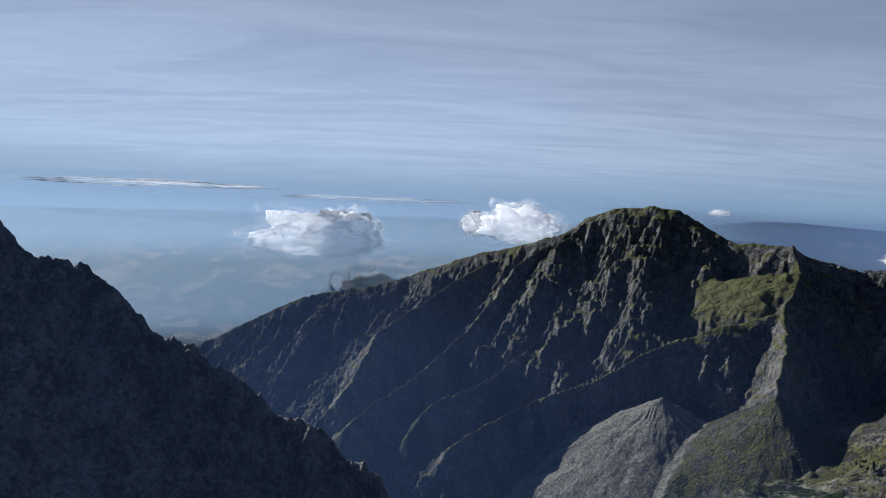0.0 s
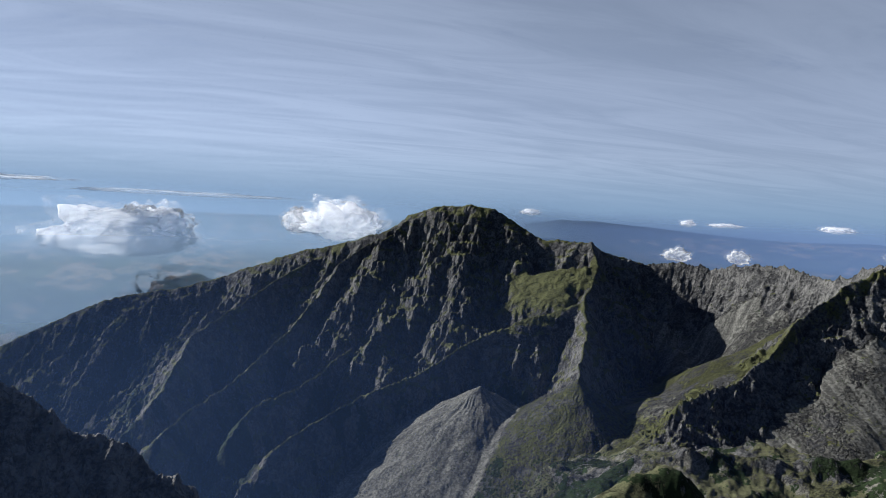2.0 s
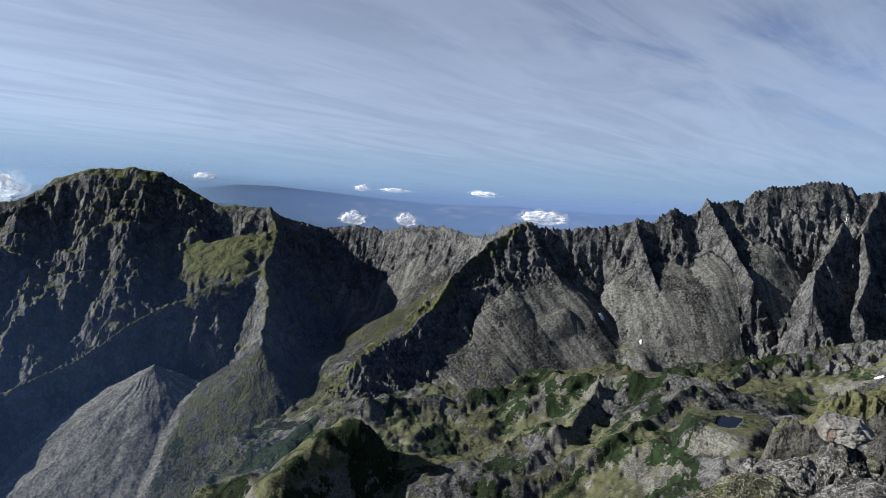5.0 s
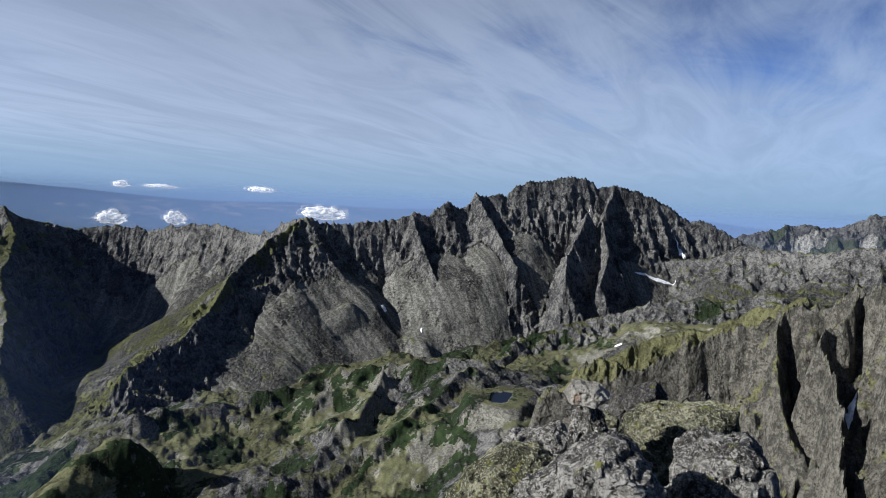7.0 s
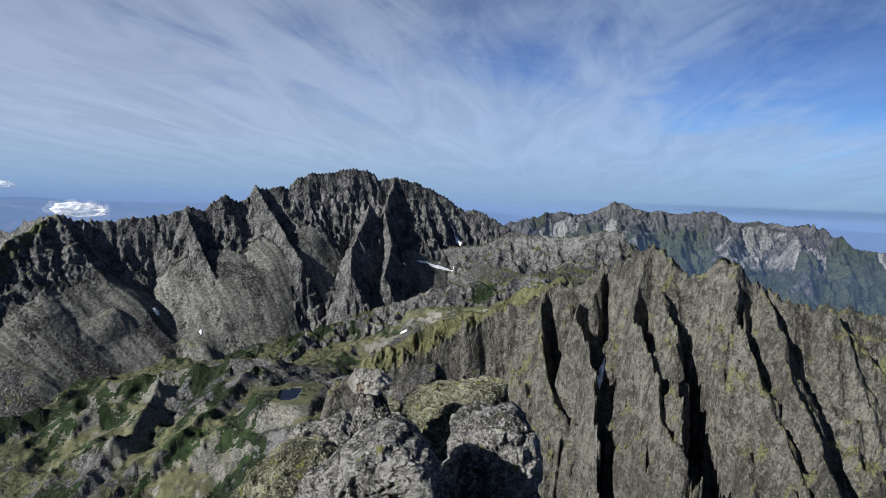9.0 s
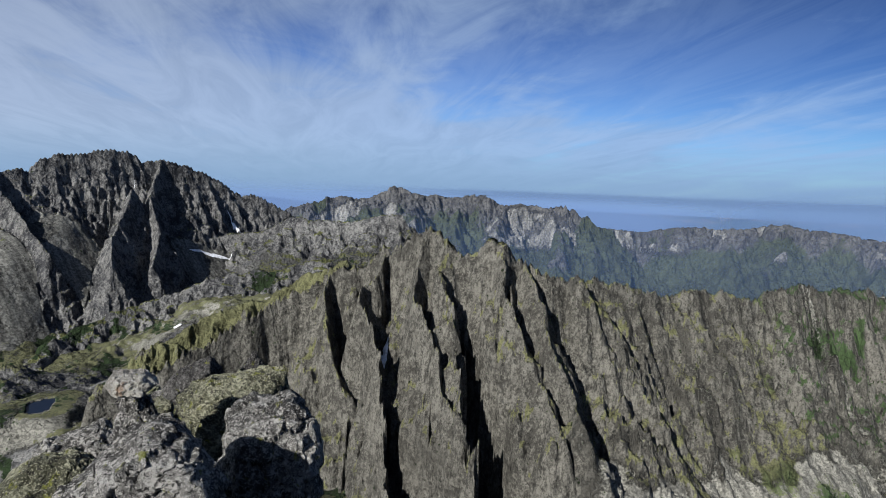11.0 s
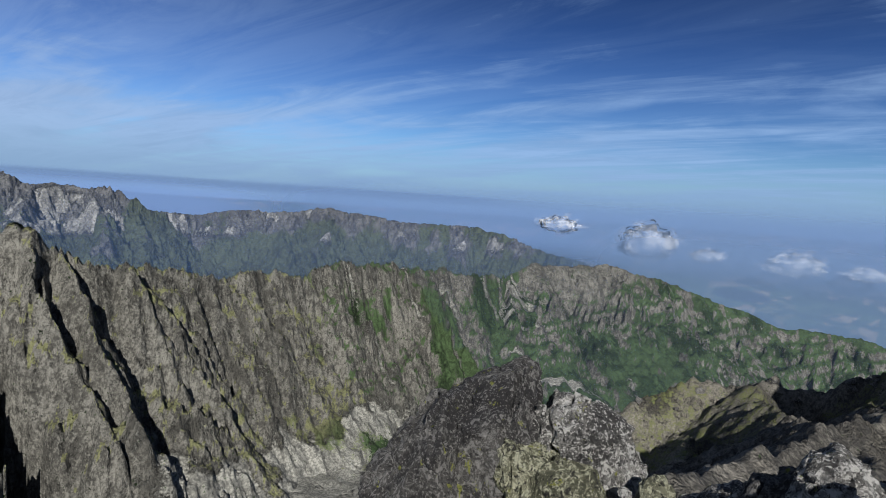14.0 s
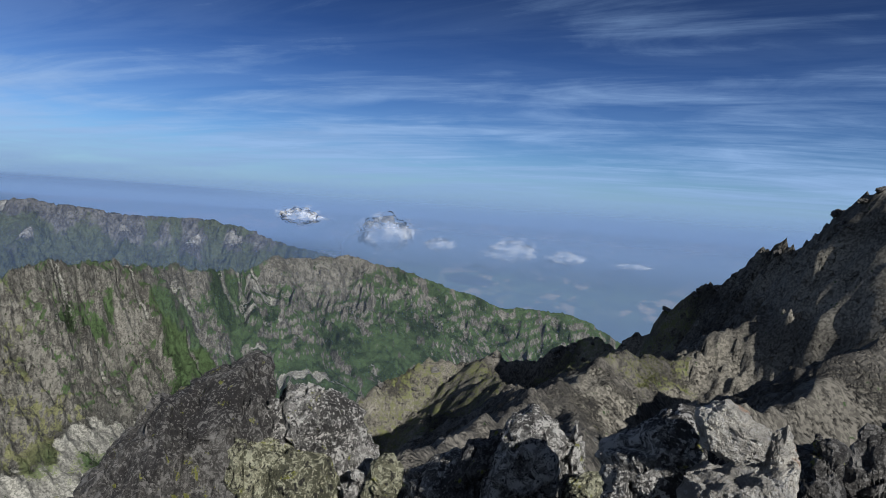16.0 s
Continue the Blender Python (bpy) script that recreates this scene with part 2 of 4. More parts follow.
# ---- materials ----
def land_material(name, rock=(0.048, 0.049, 0.053), rock2=(0.25, 0.245, 0.235), grass=(0.112, 0.118, 0.046), scree=(0.20, 0.197, 0.182),
                  pine=(0.016, 0.027, 0.010), size=1.0, bump=1.0, fields=False, lush=None, streaks=1.0):
    """size: how coarse the joints and patches are; about 5 m blocks, 16 m patches at 1."""
    rock, rock2, grass, scree, pine = [[0.68 * c for c in v] for v in (rock, rock2, grass, scree, pine)]
    mat = bpy.data.materials.new(name)
    mat.use_nodes = True
    t = mat.node_tree
    t.nodes.clear()
    p = node(t, "ShaderNodeTexCoord").outputs["Object"]
    attr = node(t, "ShaderNodeAttribute", attribute_name="cover").outputs
    cover = node(t, "ShaderNodeSeparateColor", {0: attr["Color"]}).outputs
    big, mid, fine = grain(t, p, 0.011 / size, 3), grain(t, p, 0.062 / size, 5, 0.62, 0.3), grain(t, p, 0.33 / size, 3, 0.65)

    def cells(scale, squash=1.0, out="Color", feature="F1"):
        v = node(t, "ShaderNodeMapping", {"Vector": p, "Rotation": (0.3, 0.2, 0.5), "Scale": (1, 1, squash)}).outputs[0]
        return node(t, "ShaderNodeTexVoronoi", {"Vector": v, "Scale": scale}, feature=feature).outputs[out]
    block = node(t, "ShaderNodeSeparateColor", {0: cells(0.19 / size, 0.5)}).outputs[0]
    tall = node(t, "ShaderNodeMapping", {"Vector": p, "Rotation": (0.25, 0.15, 0.4), "Scale": (1, 1, 0.45)}).outputs[0]
    crack = maths(t, "ABSOLUTE", maths(t, "SUBTRACT", grain(t, tall, 0.085 / size, 5, 0.6, 0.8), 0.5))
    stones = node(t, "ShaderNodeSeparateColor", {0: cells(0.5 / size)}).outputs[1]
    tone = maths(t, "ADD", maths(t, "MULTIPLY", big, 0.2), maths(t, "ADD", maths(t, "MULTIPLY", mid, 0.42), maths(t, "MULTIPLY", fine, 0.38)))
    rough = maths(t, "ADD", tone, maths(t, "MULTIPLY", maths(t, "SUBTRACT", block, 0.5), 0.07))
    stone = blend(t, ramp(t, rough, 0.41, 0.60), rock, rock2)
    split = maths(t, "ADD", ramp(t, crack, 0.0, 0.035, 0.5, 1.0), maths(t, "MULTIPLY", fine, 0.1))
    stone = blend(t, 1.0, stone, node(t, "ShaderNodeCombineXYZ", {0: split, 1: split, 2: split}).outputs[0], "MULTIPLY")

    def patch(mask, soft, ragged=3.2):
        v = maths(t, "ADD", mask, maths(t, "MULTIPLY", maths(t, "SUBTRACT", maths(t, "ADD", maths(t, "MULTIPLY", mid, 0.5), maths(t, "MULTIPLY", fine, 0.5)), 0.5), ragged))
        return ramp(t, v, 0.5 - soft, 0.5 + soft)
    flow = node(t, "ShaderNodeAttribute", attribute_name="flow").outputs["Fac"]
    fall = node(t, "ShaderNodeCombineXYZ", {0: maths(t, "MULTIPLY", flow, 0.13 / size), 1: maths(t, "MULTIPLY", node(t, "ShaderNodeSeparateXYZ", {0: p}).outputs[2], 0.014 / size), 2: 0.0}).outputs[0]
    streak = ramp(t, grain(t, fall, 1.0, 4, 0.6, 0.3), 0.38, 0.62)
    rubble = blend(t, ramp(t, maths(t, "ADD", maths(t, "MULTIPLY", fine, 0.6), maths(t, "MULTIPLY", stones, 0.4)), 0.36, 0.66), [c * 0.62 for c in scree], [c * 1.22 for c in scree])
    green = blend(t, ramp(t, tone, 0.40, 0.60), [c * 0.5 for c in grass], [c * 1.4 for c in grass])
    if lush:
        green = blend(t, attr["Alpha"], green, blend(t, ramp(t, tone, 0.40, 0.60), [c * 0.55 for c in lush], [c * 1.4 for c in lush]))
    a, b = 1 - 0.36 * streaks, 1 + 0.28 * streaks
    rubble = blend(t, 1.0, rubble, blend(t, streak, (a, a, a), (b, b, 0.98 * b)), "MULTIPLY")
    col = blend(t, patch(cover[1], 0.10), stone, rubble)
    col = blend(t, patch(cover[0], 0.14, 2.6), col, green)
    clump = maths(t, "MULTIPLY", maths(t, "SUBTRACT", 0.45, cells(0.2 / size, 1.0, "Distance")), 0.9)
    col = blend(t, patch(maths(t, "ADD", cover[2], clump), 0.10), col, blend(t, ramp(t, tone, 0.42, 0.60), [c * 0.6 for c in pine], [c * 2.0 for c in pine]))
    if fields:
        plots = node(t, "ShaderNodeTexVoronoi", {"Vector": node(t, "ShaderNodeMapping", {"Vector": p, "Rotation": (0, 0, 0.5), "Scale": (1, 0.45, 0)}).outputs[0],
                                                 "Scale": 0.009, "Randomness": 0.9}).outputs["Color"]
        pick = node(t, "ShaderNodeSeparateColor", {0: plots}).outputs
        crop = blend(t, ramp(t, pick[0], 0.35, 0.75), (0.05, 0.085, 0.04), (0.26, 0.21, 0.14))
        wood = ramp(t, maths(t, "ADD", big, maths(t, "MULTIPLY", mid, 0.3)), 0.60, 0.70)
        col = blend(t, attr["Alpha"], col, blend(t, wood, crop, (0.025, 0.05, 0.03)))
    hgt = maths(t, "ADD", maths(t, "MULTIPLY", mid, 12.0 * size), maths(t, "ADD", maths(t, "MULTIPLY", block, 1.6 * size), maths(t, "MULTIPLY", fine, 2.2 * size)))
    loose = patch(cover[1], 0.3)
    hgt = maths(t, "MULTIPLY", hgt, maths(t, "SUBTRACT", 1.0, maths(t, "MULTIPLY", loose, 0.82)))
    bmp = node(t, "ShaderNodeBump", {"Height": hgt, "Strength": 1.0 * bump, "Distance": 1.0}).outputs[0]
    bsdf = node(t, "ShaderNodeBsdfPrincipled", {"Base Color": col, "Roughness": 0.92, "Specular IOR Level": 0.15, "Normal": bmp})
    t.links.new(bsdf.outputs[0], node(t, "ShaderNodeOutputMaterial").inputs[0])
    return mat


ROCK = land_material("mountain_rock", size=1.5, scree=(0.16, 0.158, 0.146))
GROUND = land_material("valley_ground", grass=(0.125, 0.127, 0.066), scree=(0.235, 0.228, 0.20), fields=True, size=0.85)
BROWN_ROCK = land_material("pinnacle_rock", rock=(0.06, 0.057, 0.049), rock2=(0.205, 0.195, 0.168), grass=(0.15, 0.15, 0.074), scree=(0.20, 0.194, 0.172), lush=(0.033, 0.052, 0.021), size=0.75)
FAR_ROCK = land_material("far_rock", rock=(0.055, 0.057, 0.064), rock2=(0.16, 0.158, 0.155), grass=(0.06, 0.072, 0.045), scree=(0.19, 0.188, 0.182), size=2.6, bump=1.0)
NEAR_ROCK = land_material("summit_gravel", rock=(0.05, 0.047, 0.042), rock2=(0.19, 0.175, 0.15), scree=(0.165, 0.152, 0.128), grass=(0.085, 0.09, 0.036), size=0.11)
# distant woods: the blue of the air is mixed into their own colour
HAZED_FOREST = land_material("haze_tinted_forest", (0.05, 0.08, 0.09), (0.07, 0.10, 0.11), (0.05, 0.08, 0.07), size=6.0, bump=0.3)


def cover_of(X, Y, Z, rock, along, seed, green=0.9, rocky=0.95, pine_below=-9999.0, loose=0.0, streaks=0.0):
    """Grass on gentle ground, scree below the cliffs and in streaks down the fall line, dwarf pine low down."""
    s = slope_of(X, Y, Z)
    n = fractal(X, Y, 60, 3, seed)
    grass = step(rocky - s + 0.3 * n, -0.15, 0.25) * green
    scree = (1 - step(rock, 0.15, 0.45)) * loose * (0.75 + 0.4 * n)
    if streaks:
        line = smooth_noise(along / 14, Z / 160, seed + 5) + 0.5 * smooth_noise(along / 5, Z / 60, seed + 6)
        mark = step(line + 0.5 * smooth_noise(X / 120, Y / 120, seed + 9), 0.55, 0.95) * streaks
        scree, grass = np.maximum(scree, mark), grass * (1 - 0.9 * mark)
    grass = grass * (1 - 0.6 * np.clip(scree, 0, 1))
    pine = step(pine_below - Z + 60 * n, -20, 50) * step(fractal(X, Y, 40, 4, seed + 3), 0.05, 0.35) if pine_below > -9000 else 0 * X
    return grass, scree, pine


RELIEF = []


def slope_map(crests, seed):
    """The plain slope of the flanks on a coarse grid of the plan; returns a function of the plan."""
    pts = np.array([p for c in crests for p in c[0]], float)
    cell = 14.0
    x0, y0 = pts[:, 0].min() - 420, pts[:, 1].min() - 420
    nx, ny = int((pts[:, 0].max() + 420 - x0) / cell) + 1, int((pts[:, 1].max() + 420 - y0) / cell) + 1
    X, Y = np.meshgrid(x0 + cell * np.arange(nx), y0 + cell * np.arange(ny), indexing="ij")
    Z = np.full(X.shape, -1e9)
    for c in crests:
        Z = np.maximum(Z, crest_field(X, Y, *c[:4], seed=seed)[0])
    for _ in range(2):
        P = np.pad(Z, 1, mode="edge")
        Z = (P[:-2, 1:-1] + P[2:, 1:-1] + P[1:-1, :-2] + P[1:-1, 2:] + 2 * P[1:-1, 1:-1]) / 6
    G = np.stack(np.gradient(Z, cell), -1)

    def at(X, Y):
        u, v = np.clip((X - x0) / cell, 0, nx - 1.001), np.clip((Y - y0) / cell, 0, ny - 1.001)
        i, j = u.astype(int), v.astype(int)
        u, v = (u - i)[..., None], (v - j)[..., None]
        g = (G[i, j] * (1 - u) + G[i + 1, j] * u) * (1 - v) + (G[i, j + 1] * (1 - u) + G[i + 1, j + 1] * u) * v
        return g[..., 0], g[..., 1]
    return at


def relief(crests, seed, rough, edge=1.0, warp=0.0, gully=90.0, cut=0.11, ledge=22.0, octaves=4, calm_rock=0.14):
    """A function of the plan: height, rockiness and the place along the crest."""
    slopes = slope_map(crests, seed)

    def height(X, Y):
        Z, rock, along, away, fan = np.full(X.shape, -1e9), np.zeros(X.shape), np.zeros(X.shape), np.zeros(X.shape), np.zeros(X.shape)
        U, V = (X + warp * fractal(X, Y, 38, 3, seed + 90), Y + warp * fractal(X, Y, 38, 3, seed + 95)) if warp else (X, Y)
        for k, c in enumerate(crests):
            h, r, s, d = crest_field(U, V, *c, seed=seed + 3 * k)
            up = h > Z
            Z, rock, along, away = np.where(up, h, Z), np.where(up, r, rock), np.where(up, s + 1000 * k, along), np.where(up, d, away)
            fan = np.where(up, float(math.dist(c[0][0], c[0][-1]) < 10), fan)
        calm = edge + (1 - edge) * step(away, 5, 60)
        crag = ridged(X, Y, 55, 3, seed + 7, 0.6) + 0.45 * ridged(X, Y, 13, 3, seed + 17, 0.6)
        hard = (calm_rock + (1 - calm_rock) * rock) * (1 - 0.93 * fan)
        Z = Z + rough * calm * hard * (crag - 0.45)
        gx, gy = slopes(X, Y)
        Z = Z + gullies(X, Y, gx, gy, gully, octaves, seed + 40, cut) * hard * step(away, 2, 0.3 * gully)
        if ledge:   # broken ledges across the rock
            u = (Z + 0.12 * X + 0.8 * ledge * fractal(X, Y, 4 * ledge, 3, seed + 70)) / ledge
            Z = Z + 0.11 * ledge * hard * np.sin(6.2832 * u) * step(away, 3, 25)
        return Z, rock, along
    RELIEF.append(height)
    return height


def mountain(name, label, crests, b, nb, radii, seed, rough=9.0, edge=1.0, warp=0.0, margin=6.0, group="", material=None, extra=None, shape=None,
             gully=90.0, cut=0.11, ledge=22.0, octaves=4, calm_rock=0.14, **look_):
    X, Y = polar(b[0], b[1], nb, radii)
    Z, rock, along = relief(crests, seed, rough, edge, warp, gully, cut, ledge, octaves, calm_rock)(X, Y)
    if shape:
        Z = shape(X, Y, Z)
    floor = base_height(X, Y)
    keep = Z > floor - margin
    Z = np.maximum(Z, floor - margin - 25)
    cover = cover_of(X, Y, Z, rock, along, seed, **look_)
    if extra:
        cover = extra(X, Y, Z, cover)
    ob = land(name, X, Y, Z, cover, material or ROCK, keep, ("rock_face", "grass_slope", "scree_slope"), along)
    return tagged(ob, label, "mountain", group)


# ---- the ground sheet to the horizon ----
def ground():
    bearings = np.concatenate([np.linspace(-180, -35, 200), np.linspace(-34.5, 8, 200), np.linspace(8.12, 135, 1050), np.linspace(135.5, 180, 120)])
    B, R = np.meshgrid(np.radians(bearings), np.concatenate([np.linspace(200, 420, 20), np.linspace(424, 1300, 190), np.linspace(1310, 4960, 90)]), indexing="ij")
    X, Y = R * np.sin(B), R * np.cos(B)
    Z = base_height(X, Y)
    Z = np.where(R < 380, np.minimum(Z, -300), Z)
    n = fractal(X, Y, 90, 4, 33)
    s = slope_of(X, Y, Z)
    grass = step(0.75 - s + 0.6 * n, -0.2, 0.4) * 0.7
    scree = step(fractal(X, Y, 110, 4, 35) + 0.25 * n, -0.15, 0.25) * 0.95
    pine = 0.95 * step(fractal(X + 25 * fractal(X, Y, 60, 3, 38), Y, 42, 5, 37, 0.6), 0.05, 0.5) * step(-240 - Z, -25, 10)
    knoll = crest_field(X, Y, *HUMMOCKS[0], seed=901)[0]
    grass = np.maximum(grass, 1.1 * step(knoll - Z, -9, -2) * step(Z, -292, -280))
    low = step(Y - 1.1 * X, 250, 500)
    pine, grass, scree = np.maximum(pine, low * step(fractal(X, Y, 70, 4, 39), -0.5, 0.1)), grass * (1 - 0.4 * low), scree * (1 - 0.6 * low)
    valley = step(-Y, 50, 150)
    scree, pine, grass = np.maximum(scree, valley * 0.9), pine * (1 - valley), grass * (1 - 0.8 * valley * (1 - step(-Y, 360, 480)))
    k = step(R, 1900, 2300)
    ob = land("ground", X, Y, Z, (grass * (1 - k), scree * (1 - k), pine * (1 - k), k), GROUND)
    return tagged(ob, "valley floors of grass, scree and dwarf pine, fields beyond", "ground", kind="structure")


ground()

LEFT = [(-560, 470, 130), (-450, 510, 30), (-358, 531, -25), (-333, 535, -50), (-294, 540, -63), (-269, 536, -78), (-228, 533, -114), (-201, 528, -119), (-183, 524, -136), (-141, 516, -157), (-107, 509, -175), (-79, 499, -186), (-44, 488, -203), (-30, 479, -224), (40, 450, -280)]
mountain("mountain_ridge", "dark shaded rocky ridge falling into the valley", [(LEFT, 1.3, 1.0, 90, 26, 42, 0.6, 0.3)], (-62, 8), 620, np.linspace(280, 700, 210), 11,
         rough=11, gully=60, cut=0.13, ledge=16, green=0.25, rocky=0.8)

MAIN = [(-1100, 2060, -640), (-746, 2123, -474), (-550, 2130, -375), (-418, 2109, -311), (-251, 2085, -280), (-114, 2047, -241), (34, 1980, -176), (147, 1914, -135), (224, 1867, -115), (336, 1789, -71), (387, 1748, -26), (451, 1712, -1), (526, 1669, 9), (583, 1629, 2), (627, 1591, -28), (686, 1533, -70), (716, 1498, -69), (768, 1449, -71), (826, 1463, -96), (951, 1457, -121)]
SPURS = [
    [(772, 1447, -66), (758, 1363, -127), (670, 1264, -186), (629, 1161, -235), (528, 999, -281)],
    [(670, 1264, -186), (541, 1280, -228), (415, 1274, -276), (311, 1231, -323), (188, 1185, -355), (89, 1127, -387), (27, 1080, -409)],
    [(530, 1663, 10), (405, 1631, -109), (290, 1533, -235), (201, 1426, -314), (82, 1317, -373), (-5, 1240, -384), (-46, 1149, -417)],
    [(322, 1801, -84), (199, 1729, -161), (110, 1596, -266), (14, 1450, -333), (-62, 1329, -374), (-125, 1234, -390), (-160, 1139, -407)],
    [(204, 1909, -131), (44, 1819, -213), (-78, 1678, -287), (-147, 1563, -313), (-162, 1421, -359), (-199, 1305, -405)]]
PASTURE = (625, 1355, -176, 0.49, 0.36, 125)   # middle, height, rise along x and y, radius
FANS = [[(392, 1113, -321), (388, 1108, -324)], [(528, 999, -281), (522, 993, -284)]]


def pasture_mask(X, Y):
    return 1 - step(np.hypot(X - PASTURE[0], Y - PASTURE[1]) / PASTURE[5] + 0.3 * fractal(X, Y, 70, 4, 431), 0.35, 1.1)


def main_shape(X, Y, Z):
    x, y, z, gx, gy, r = PASTURE
    plane = z + gx * (X - x) + gy * (Y - y) + 2.5 * fractal(X, Y, 30, 3, 433)
    k = pasture_mask(X, Y)
    return Z * (1 - k) + plane * k


def main_cover(X, Y, Z, cover):
    grass, scree, pine = cover
    meadow = pasture_mask(X, Y)
    grass, scree = np.maximum(grass, (0.78 + 0.5 * fractal(X, Y, 60, 3, 435)) * meadow), scree * (1 - meadow)
    for fan, bare, steepness in zip(FANS, (1.0, 0.3), (0.60, 0.72)):
        h = crest_field(X, Y, fan, steepness, steepness - 0.04, 40)[0]
        on = step(h - Z, -16, -5) * bare
        scree, pine, grass = np.maximum(scree, on), pine * (1 - on), grass * (1 - 0.8 * on)
    return grass, scree, pine


mountain("mountain", "broad dark mountain with a rounded rocky summit and a grassy shoulder",
         [(MAIN, 0.95, 0.62, 260, 22, 110, 0.7, 0.3)] + [(c, 1.2, 0.78, 130, 8, 60, 0.7, 0.2) for c in SPURS] + [(c, a, a - 0.04, 40, 2, 16, 1.0) for c, a in zip(FANS, (0.60, 0.72))],
         (-30, 34), 740, np.linspace(780, 2300, 360), 23, rough=19, edge=0.25, warp=4.0, gully=190, cut=0.14, octaves=6, ledge=26, calm_rock=0.8, green=0.9, rocky=1.3, pine_below=-370, loose=0.45, streaks=0.3, extra=main_cover, shape=main_shape)

BACK = [(826, 1463, -96), (929, 1424, -118), (992, 1368, -105), (1025, 1318, -113), (1050, 1260, -101), (1079, 1168, -85), (1077, 1087, -97), (1066, 1012, -101), (1040, 908, -68), (1013, 847, -55), (1052, 819, -67), (1076, 801, -72), (1120, 764, -54), (1137, 748, -61), (1183, 704, -41), (1208, 679, -42), (1254, 651, -60)]
SPUR_G = [(1013, 847, -55), (925, 855, -97), (833, 850, -146), (751, 817, -206), (678, 802, -234), (593, 805, -262)]
BUTTRESSES = [[(1052, 819, -67), (1008, 794, -126), (965, 769, -176)], [(1183, 704, -41), (1145, 651, -104), (1115, 605, -151)]]


def meadow_side(X, Y, Z, cover):
    """Grass on the sunny side of the long spur."""
    grass, scree, pine = cover
    near = crest_field(X, Y, SPUR_G, 1.35, 0.62, 60)[0]
    sunny = step(near - Z, -30, -5) * step(Y - 800 - 0.10 * (X - 600), -12, 12)
    patchy = 0.7 + 0.5 * fractal(X, Y, 45, 4, 451)
    return np.maximum(grass, 0.85 * patchy * sunny), scree * (1 - 0.5 * sunny), pine


mountain("mountain_ridge", "jagged grey rock ridge above wide scree fans",
         [(BACK, 2.7, 0.64, 46, 5, 60, 0.10), (SPUR_G, 1.35, 0.62, 60, 8, 40, 0.2)] + [(c, 1.5, 1.2, 40, 5, 30) for c in BUTTRESSES],
         (28, 68), 500, np.linspace(800, 1750, 320), 37, rough=22, edge=0.45, gully=40, cut=0.12, ledge=18, calm_rock=0.06, green=0.65, rocky=0.75, loose=1.2, extra=meadow_side)

PEAK = [(1186, 701, -40), (1207, 680, -51), (1228, 668, -31), (1252, 653, -11), (1277, 636, -26), (1294, 624, -19), (1306, 616, 7), (1330, 597, 4), (1351, 581, 13), (1368, 568, 7), (1385, 554, 29), (1418, 526, 44), (1447, 499, 49), (1487, 460, 59), (1512, 434, 57), (1536, 407, 34), (1564, 375, 47), (1598, 333, 38), (1629, 292, 15), (1657, 251, -12), (1679, 218, -29), (1697, 190, -34), (1726, 141, -57), (1736, 123, -68), (1773, 52, -108)]
PEAK_SPURS = [[(1306, 615, 7), (1277, 560, -51), (1243, 515, -99), (1208, 470, -135)], [(1563, 376, 46), (1466, 376, -40), (1380, 333, -104), (1285, 325, -161)], [(1440, 402, -22), (1365, 399, -69), (1289, 397, -113), (1220, 376, -151)]]
mountain("mountain", "high grey rock peak with dark gullies and scree below",
         [(PEAK, 2.2, 0.62, 90, 6, 90, 0.12)] + [(c, 2.0, 1.1, 55, 5, 40) for c in PEAK_SPURS],
         (56, 90), 460, np.linspace(950, 2250, 320), 41, rough=30, edge=0.3, gully=48, cut=0.13, ledge=24, calm_rock=0.06, green=0.5, rocky=0.75, loose=1.2)

SHOULDER = [(1330, 9, -142), (1306, 97, -167), (1277, 184, -174), (1246, 246, -191), (1215, 294, -211), (1182, 340, -225), (1111, 399, -241), (990, 432, -274), (879, 478, -276)]
GREY_RIDGE = [(1490, -172, -98), (1502, -157, -57), (1517, -91, -66), (1530, -33, -80), (1537, 91, -78), (1542, 159, -106), (1540, 248, -124), (1500, 330, -190)]
mountain("mountain_shoulder", "green and grey rocky shoulder above the basin", [(SHOULDER, 0.6, 0.4, 90, 8, 50, 0.6), (GREY_RIDGE, 1.1, 0.55, 80, 8, 50, 0.6)], (55, 99), 440, np.linspace(800, 1750, 260), 43,
         rough=16, edge=0.5, gully=70, cut=0.12, ledge=18, calm_rock=0.35, green=0.75, rocky=0.8, pine_below=-190, loose=0.55)

